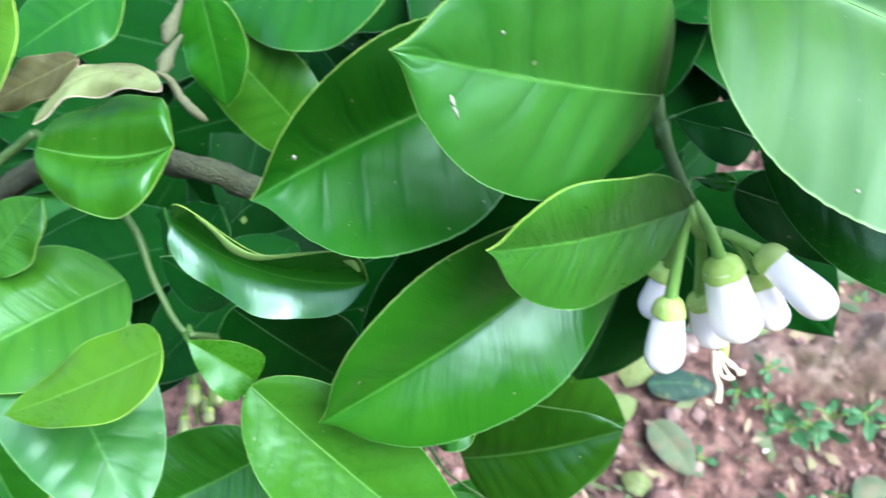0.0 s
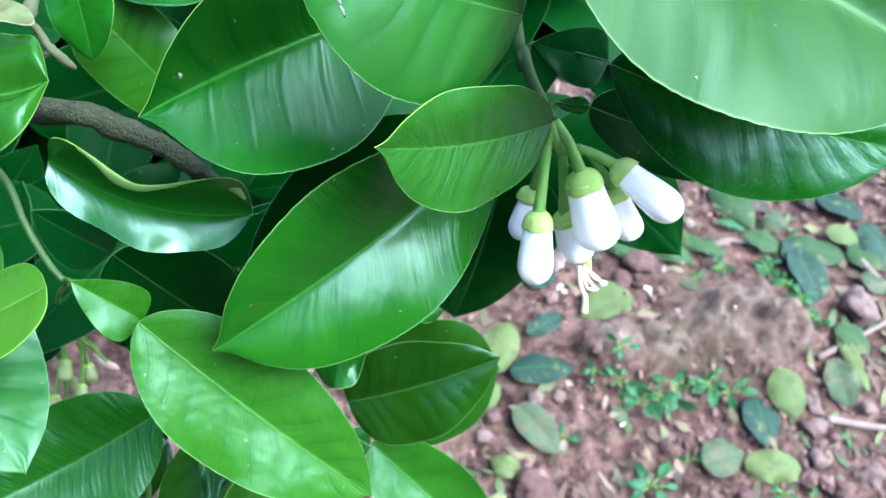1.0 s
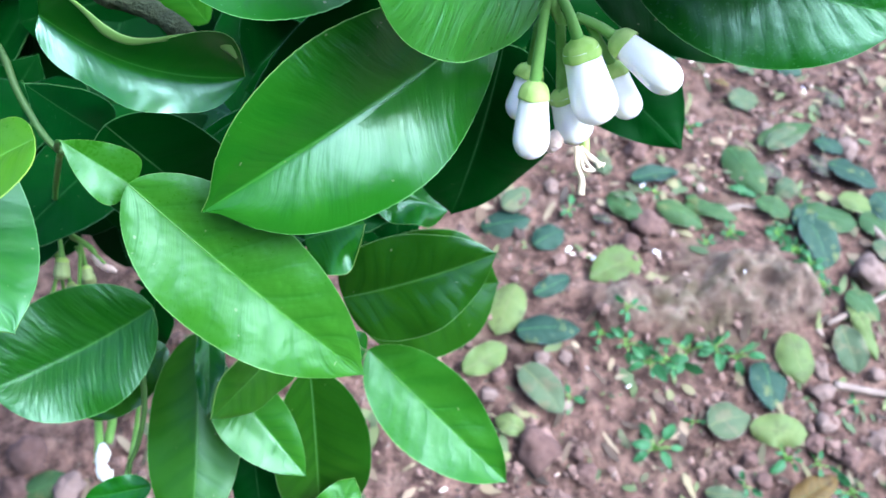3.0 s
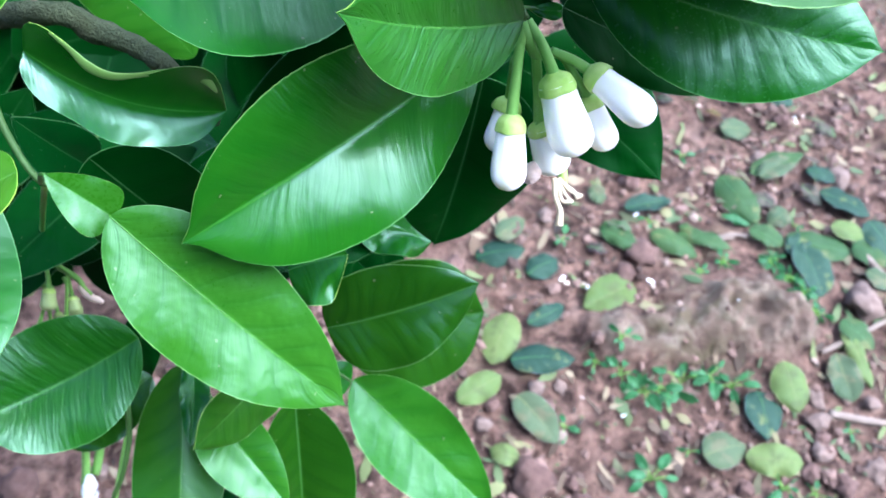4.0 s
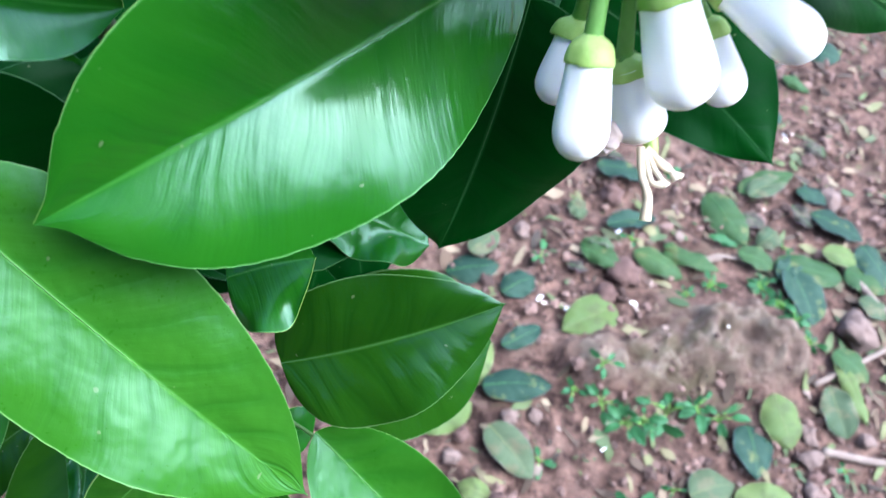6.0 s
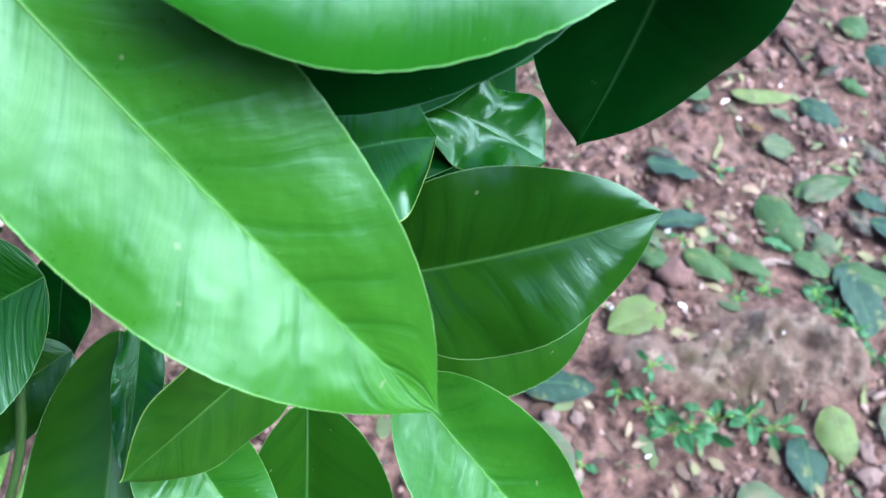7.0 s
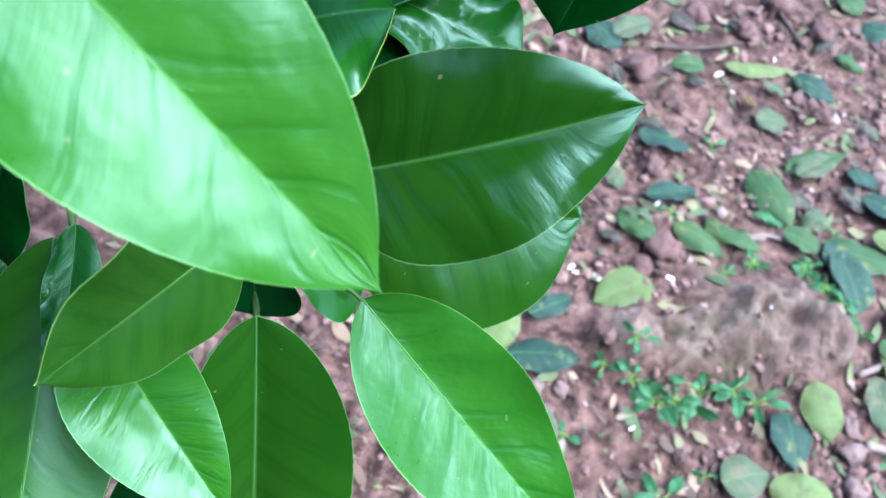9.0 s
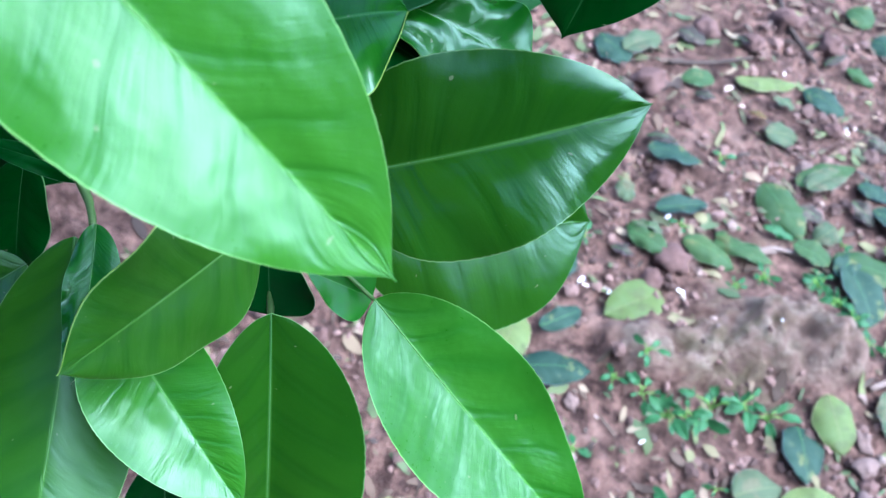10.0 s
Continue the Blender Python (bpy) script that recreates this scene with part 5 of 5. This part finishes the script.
clod(0.432, 0.595, 0.0106, STONE, "pale rough stone in the soil", 22, 1.00, 0.96, 0.75)
clod(0.463, 0.588, 0.0115, CLOD, "rounded reddish-brown clod of soil", 23, 1.00, 0.80, 0.60)
clod(0.113, 0.620, 0.0110, STONE, "pale rough stone in the soil", 24, 1.00, 0.84, 0.65)
clod(0.119, 0.649, 0.0104, CLOD, "rounded reddish-brown clod of soil", 25, 1.00, 0.88, 0.70)
clod(0.247, 0.548, 0.0159, CLOD, "rounded reddish-brown clod of soil", 26, 1.00, 0.92, 0.75)
clod(0.452, 1.140, 0.0132, STONE, "pale rough stone in the soil", 27, 1.00, 0.96, 0.60)
clod(0.573, 1.131, 0.0212, STONE, "pale rough stone in the soil", 28, 1.00, 0.80, 0.65)
clod(0.485, 1.216, 0.0128, CLOD, "rounded reddish-brown clod of soil", 29, 1.00, 0.84, 0.70)
clod(0.031, 0.837, 0.0175, CLOD, "rounded reddish-brown clod of soil", 30, 1.00, 0.88, 0.75)
clod(0.099, 0.915, 0.0132, CLOD, "rounded reddish-brown clod of soil", 31, 1.00, 0.92, 0.60)
clod(0.143, 0.951, 0.0117, STONE, "pale rough stone in the soil", 32, 1.00, 0.96, 0.65)
clod(0.287, 1.365, 0.0227, CLOD, "rounded reddish-brown clod of soil", 33, 1.00, 0.80, 0.70)
clod(0.409, 1.427, 0.0258, CLOD, "rounded reddish-brown clod of soil", 34, 1.00, 0.84, 0.75)
clod(0.483, 1.403, 0.0218, CLOD, "rounded reddish-brown clod of soil", 35, 1.00, 0.88, 0.60)
clod(0.275, 1.166, 0.0153, CLOD, "rounded reddish-brown clod of soil", 36, 1.00, 0.92, 0.65)
clod(0.360, 1.354, 0.0190, CLOD, "rounded reddish-brown clod of soil", 37, 1.00, 0.96, 0.70)
clod(0.232, 0.571, 0.0113, CLOD, "rounded reddish-brown clod of soil", 38, 1.00, 0.80, 0.75)
clod(-0.036, 0.620, 0.0102, CLOD, "rounded reddish-brown clod of soil", 39, 1.00, 0.84, 0.60)
clod(-0.092, 0.685, 0.0105, CLOD, "rounded reddish-brown clod of soil", 40, 1.00, 0.88, 0.65)
clod(-0.413, 0.422, 0.0231, CLOD, "rounded reddish-brown clod of soil", 41, 1.00, 0.92, 0.70)
clod(-0.350, 0.395, 0.0180, STONE, "pale rough stone in the soil", 42, 1.00, 0.96, 0.75)
clod(-0.408, 0.382, 0.0199, CLOD, "rounded reddish-brown clod of soil", 43, 1.00, 0.80, 0.60)
clod(-0.329, 0.463, 0.0121, STONE, "pale rough stone in the soil", 44, 1.00, 0.84, 0.65)


def crumbs():
    rng = random.Random(12)
    verts, faces = [], []
    for k in range(15000):
        x, y = rng.uniform(-0.35, 1.0), rng.uniform(0.3, 1.65)
        if ground_height(x, y) > 0.022 and rng.random() < 0.7:
            continue
        if noise.noise(Vector((x * 5, y * 5, 2.0))) + rng.uniform(-0.35, 0.35) < -0.05:
            continue
        r = 0.0016 + 0.0062 * rng.random() ** 3.2 if k > 700 else rng.uniform(0.005, 0.0125)
        v, f = lump_mesh(rng, r, 1.0, rng.uniform(0.6, 1.0), rng.uniform(0.5, 0.8), 4 if k > 700 else 6, 5 if k > 700 else 8)
        o, z, a = len(verts), ground_height(x, y) + r * 0.25, rng.uniform(0, 6.3)
        c, s = math.cos(a), math.sin(a)
        verts += [(x + c * p[0] - s * p[1], y + s * p[0] + c * p[1], z + p[2]) for p in v]
        faces += [tuple(o + k for k in q) for q in f]
    m, nt = material("soil_crumb")
    ran = node(nt, "ShaderNodeNewGeometry").outputs["Random Per Island"]
    ob = node(nt, "ShaderNodeTexCoord").outputs["Object"]
    col = mix(nt, smooth(nt, ran, 0.0, 0.93), (0.0487, 0.0269, 0.0227), (0.223, 0.139, 0.118))
    col = mix(nt, smooth(nt, ran, 0.95, 0.97), col, (0.244, 0.181, 0.155))
    col = mix(nt, calc(nt, "MULTIPLY", tex_noise(nt, ob, 300.0), 0.5), col, (0.0665, 0.0388, 0.0305))
    p = node(nt, "ShaderNodeBsdfPrincipled", {"Base Color": col, "Roughness": 0.92})
    finish(nt, p.outputs[0])
    o = mesh_object("soil_crumbs", verts, faces, [m], flat=[True] * len(faces))
    return tagged(o, "loose crumbs of reddish soil and grit", "soil", kind="stuff")


crumbs()


def litter():
    """Small torn bits of leaf and stalk strewn between the crumbs."""
    rng = random.Random(31)
    verts, faces = [], []
    for _ in range(4200):
        x, y = rng.uniform(-0.35, 1.0), rng.uniform(0.3, 1.65)
        ln, a = 0.0025 + 0.015 * rng.random() ** 2.4, rng.uniform(0, 6.3)
        if ground_height(x, y) > 0.020:
            continue
        wd = ln * rng.uniform(0.15, 0.6)
        c, s, o = math.cos(a), math.sin(a), len(verts)
        for i in range(5):
            t = i / 4 - 0.5
            w = wd * (1 - (2 * t) ** 2 * 0.8) * rng.uniform(0.7, 1.1)
            h = 0.25 * ln * (0.25 - t * t)
            for q in (-1, 1):
                px, py = x + c * 2 * t * ln - s * q * w, y + s * 2 * t * ln + c * q * w
                verts.append((px, py, ground_height(px, py) + 0.0035 + h))
        faces += [(o + 2 * i, o + 2 * i + 2, o + 2 * i + 3, o + 2 * i + 1) for i in range(4)]
    m, nt = material("leaf_litter")
    ran = node(nt, "ShaderNodeNewGeometry").outputs["Random Per Island"]
    ramp = node(nt, "ShaderNodeValToRGB", {0: ran})
    el = ramp.color_ramp.elements
    el[0].position, el[0].color = 0.0, (0.0264, 0.0165, 0.0119, 1)
    el[1].position, el[1].color = 1.0, (0.198, 0.158, 0.106, 1)
    for p_, c_ in ((0.3, (0.0924, 0.0561, 0.033, 1)), (0.5, (0.0396, 0.0726, 0.0264, 1)), (0.7, (0.112, 0.132, 0.0462, 1)), (0.85, (0.185, 0.132, 0.0858, 1))):
        e = el.new(p_)
        e.color = c_
    p = node(nt, "ShaderNodeBsdfPrincipled", {"Base Color": ramp.outputs[0], "Roughness": 0.75})
    finish(nt, p.outputs[0])
    o = mesh_object("leaf_litter", verts, faces, [m])
    return tagged(o, "scattered bits of dead leaf and stalk", "litter", kind="stuff")


litter()

# ---- leaves of the tree further back ----
def join_leaves(leaves):
    """One mesh of the many leaves deep in the crown."""
    verts, faces, mats, uvs = [], [], [], []
    for ob in leaves:
        me, o = ob.data, len(verts)
        verts += [tuple(v.co) for v in me.vertices]
        spots = [(0.0, 0.0)] * len(me.vertices)
        for q in me.loops:
            spots[q.vertex_index] = tuple(me.uv_layers[0].data[q.index].uv)
        uvs += spots
        for q in me.polygons:
            faces.append(tuple(o + i for i in q.vertices))
            mats.append(q.material_index)
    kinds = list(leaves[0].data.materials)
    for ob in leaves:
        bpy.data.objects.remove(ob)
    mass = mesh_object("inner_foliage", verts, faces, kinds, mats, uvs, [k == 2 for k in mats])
    part(mass, tree, "dense crown leaves, their shade put into a dark colour")


def inner_leaves():
    rng = random.Random(5)
    deep = []
    origin, right, up, ahead = (np.array(v) for v in ((0.0906, 0.2301, 1.0549), (0.9782, 0.2044, 0.0359), (-0.1955, 0.8498, 0.4895), (-0.0695, 0.4858, -0.8713)))
    made = 0
    while made < 620:
        depth = rng.uniform(0.34, 0.62)
        px, py = rng.uniform(-0.95, 0.30), rng.uniform(0.03, 0.75)
        if px < -0.2 and py > 0.12 and depth < 0.42:
            continue
        if px > -0.02 and py < 0.20 and depth > 0.30:
            continue
        if (px > -0.05 and py < 0.12) or (px > 0.12 and py < 0.34):
            continue
        c = origin + depth * (ahead + px * right + py * up)
        if c[0] > 0.03 and c[1] > 0.56:
            continue
        a = rng.uniform(0, 2 * math.pi)
        ln = rng.uniform(0.065, 0.10)
        d = math.cos(a) * right + math.sin(a) * up + rng.uniform(-0.4, 0.3) * ahead
        d = unit(d) * ln
        # the near-black look stands in for the shade deep in the crown
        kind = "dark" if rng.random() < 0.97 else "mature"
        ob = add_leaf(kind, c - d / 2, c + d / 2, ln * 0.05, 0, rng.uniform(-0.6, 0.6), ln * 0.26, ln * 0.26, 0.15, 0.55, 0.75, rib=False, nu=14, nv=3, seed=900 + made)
        if kind == "dark" and depth > 0.42:
            deep.append(ob)
        made += 1
    # the rest of the crown round the trunk
    for k in range(900):
        u = np.array([rng.gauss(0, 1) for _ in range(3)])
        c = np.array((-0.80, 1.05, 1.05)) + unit(u) * np.array((0.50, 0.55, 0.60)) * rng.uniform(0.55, 1.0)
        if c[0] > -0.42:
            continue
        d = unit(np.array([rng.gauss(0, 1), rng.gauss(0, 1), rng.gauss(-0.4, 0.6)])) * rng.uniform(0.07, 0.11)
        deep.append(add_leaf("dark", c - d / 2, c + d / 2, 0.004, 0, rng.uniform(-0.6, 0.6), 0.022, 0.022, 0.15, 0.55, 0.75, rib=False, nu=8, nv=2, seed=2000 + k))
    join_leaves(deep)


inner_leaves()


# ---- unseen trees added behind, to darken what the leaves reflect ----
def orchard_tree(x, y, turn):
    rng = np.random.RandomState(8)
    n = 13000
    u = rng.normal(size=(n, 3))
    u /= np.linalg.norm(u, axis=1)[:, None]
    rad = np.array((1.25, 1.15, 1.45)) * (1 + 0.16 * np.sin(u[:, :1] * 7 + 1) * np.cos(u[:, 1:2] * 6)) * rng.uniform(0.80, 1.0, (n, 1))
    c = u * rad + np.array((0, 0, 1.42))
    c[:, 2] = np.maximum(c[:, 2], 0.12 + 0.1 * rng.random_sample(n))
    d = rng.normal(size=(n, 3)) + np.array((0, 0, -0.5))
    d /= np.linalg.norm(d, axis=1)[:, None]
    s = np.cross(d, u + 0.6 * rng.normal(size=(n, 3)))
    s /= np.linalg.norm(s, axis=1)[:, None]
    up = np.cross(s, d)
    ln = rng.uniform(0.055, 0.085, (n, 1))
    pts = np.stack([c - d * ln, c - s * ln * 0.5 + up * 0.012, c + d * ln, c + s * ln * 0.5 + up * 0.012], 1).reshape(-1, 3)
    faces = [q for i in range(n) for q in ((4 * i, 4 * i + 1, 4 * i + 2), (4 * i, 4 * i + 2, 4 * i + 3))]
    root = new("orchard_tree")
    crown = mesh_object("crown", pts, faces, [LEAF["dark"]])
    part(crown, root, "dense dark green crown")
    part(tube("trunk", [(0, 0, -0.05), (0.03, 0.02, 0.6), (0, 0, 1.3), (0.02, 0, 2.0)], [0.07, 0.055, 0.05, 0.03], BARK, 12, 0.2), root)
    for k, (ax, ay) in enumerate(((0.6, 0.2), (-0.5, 0.4), (0.1, -0.6), (-0.3, -0.5))):
        part(tube("limb", [(0, 0, 1.0 + 0.1 * k), (ax * 0.5, ay * 0.5, 1.5), (ax, ay, 2.2)], [0.035, 0.025, 0.012], BARK, 8, 0.2), root)
    root.matrix_world = pose(x, y, 0, 0, 0, turn)
    return tagged(root, "dense dark green citrus tree, added unseen to screen the sky", "tree", "orchard trees")


orchard = orchard_tree(0.15, -1.75, 0)
copy_thing(orchard, pose(-2.2, -1.45, 0, 0, 0, 110))
copy_thing(orchard, pose(2.5, -1.6, 0, 0, 0, 230))
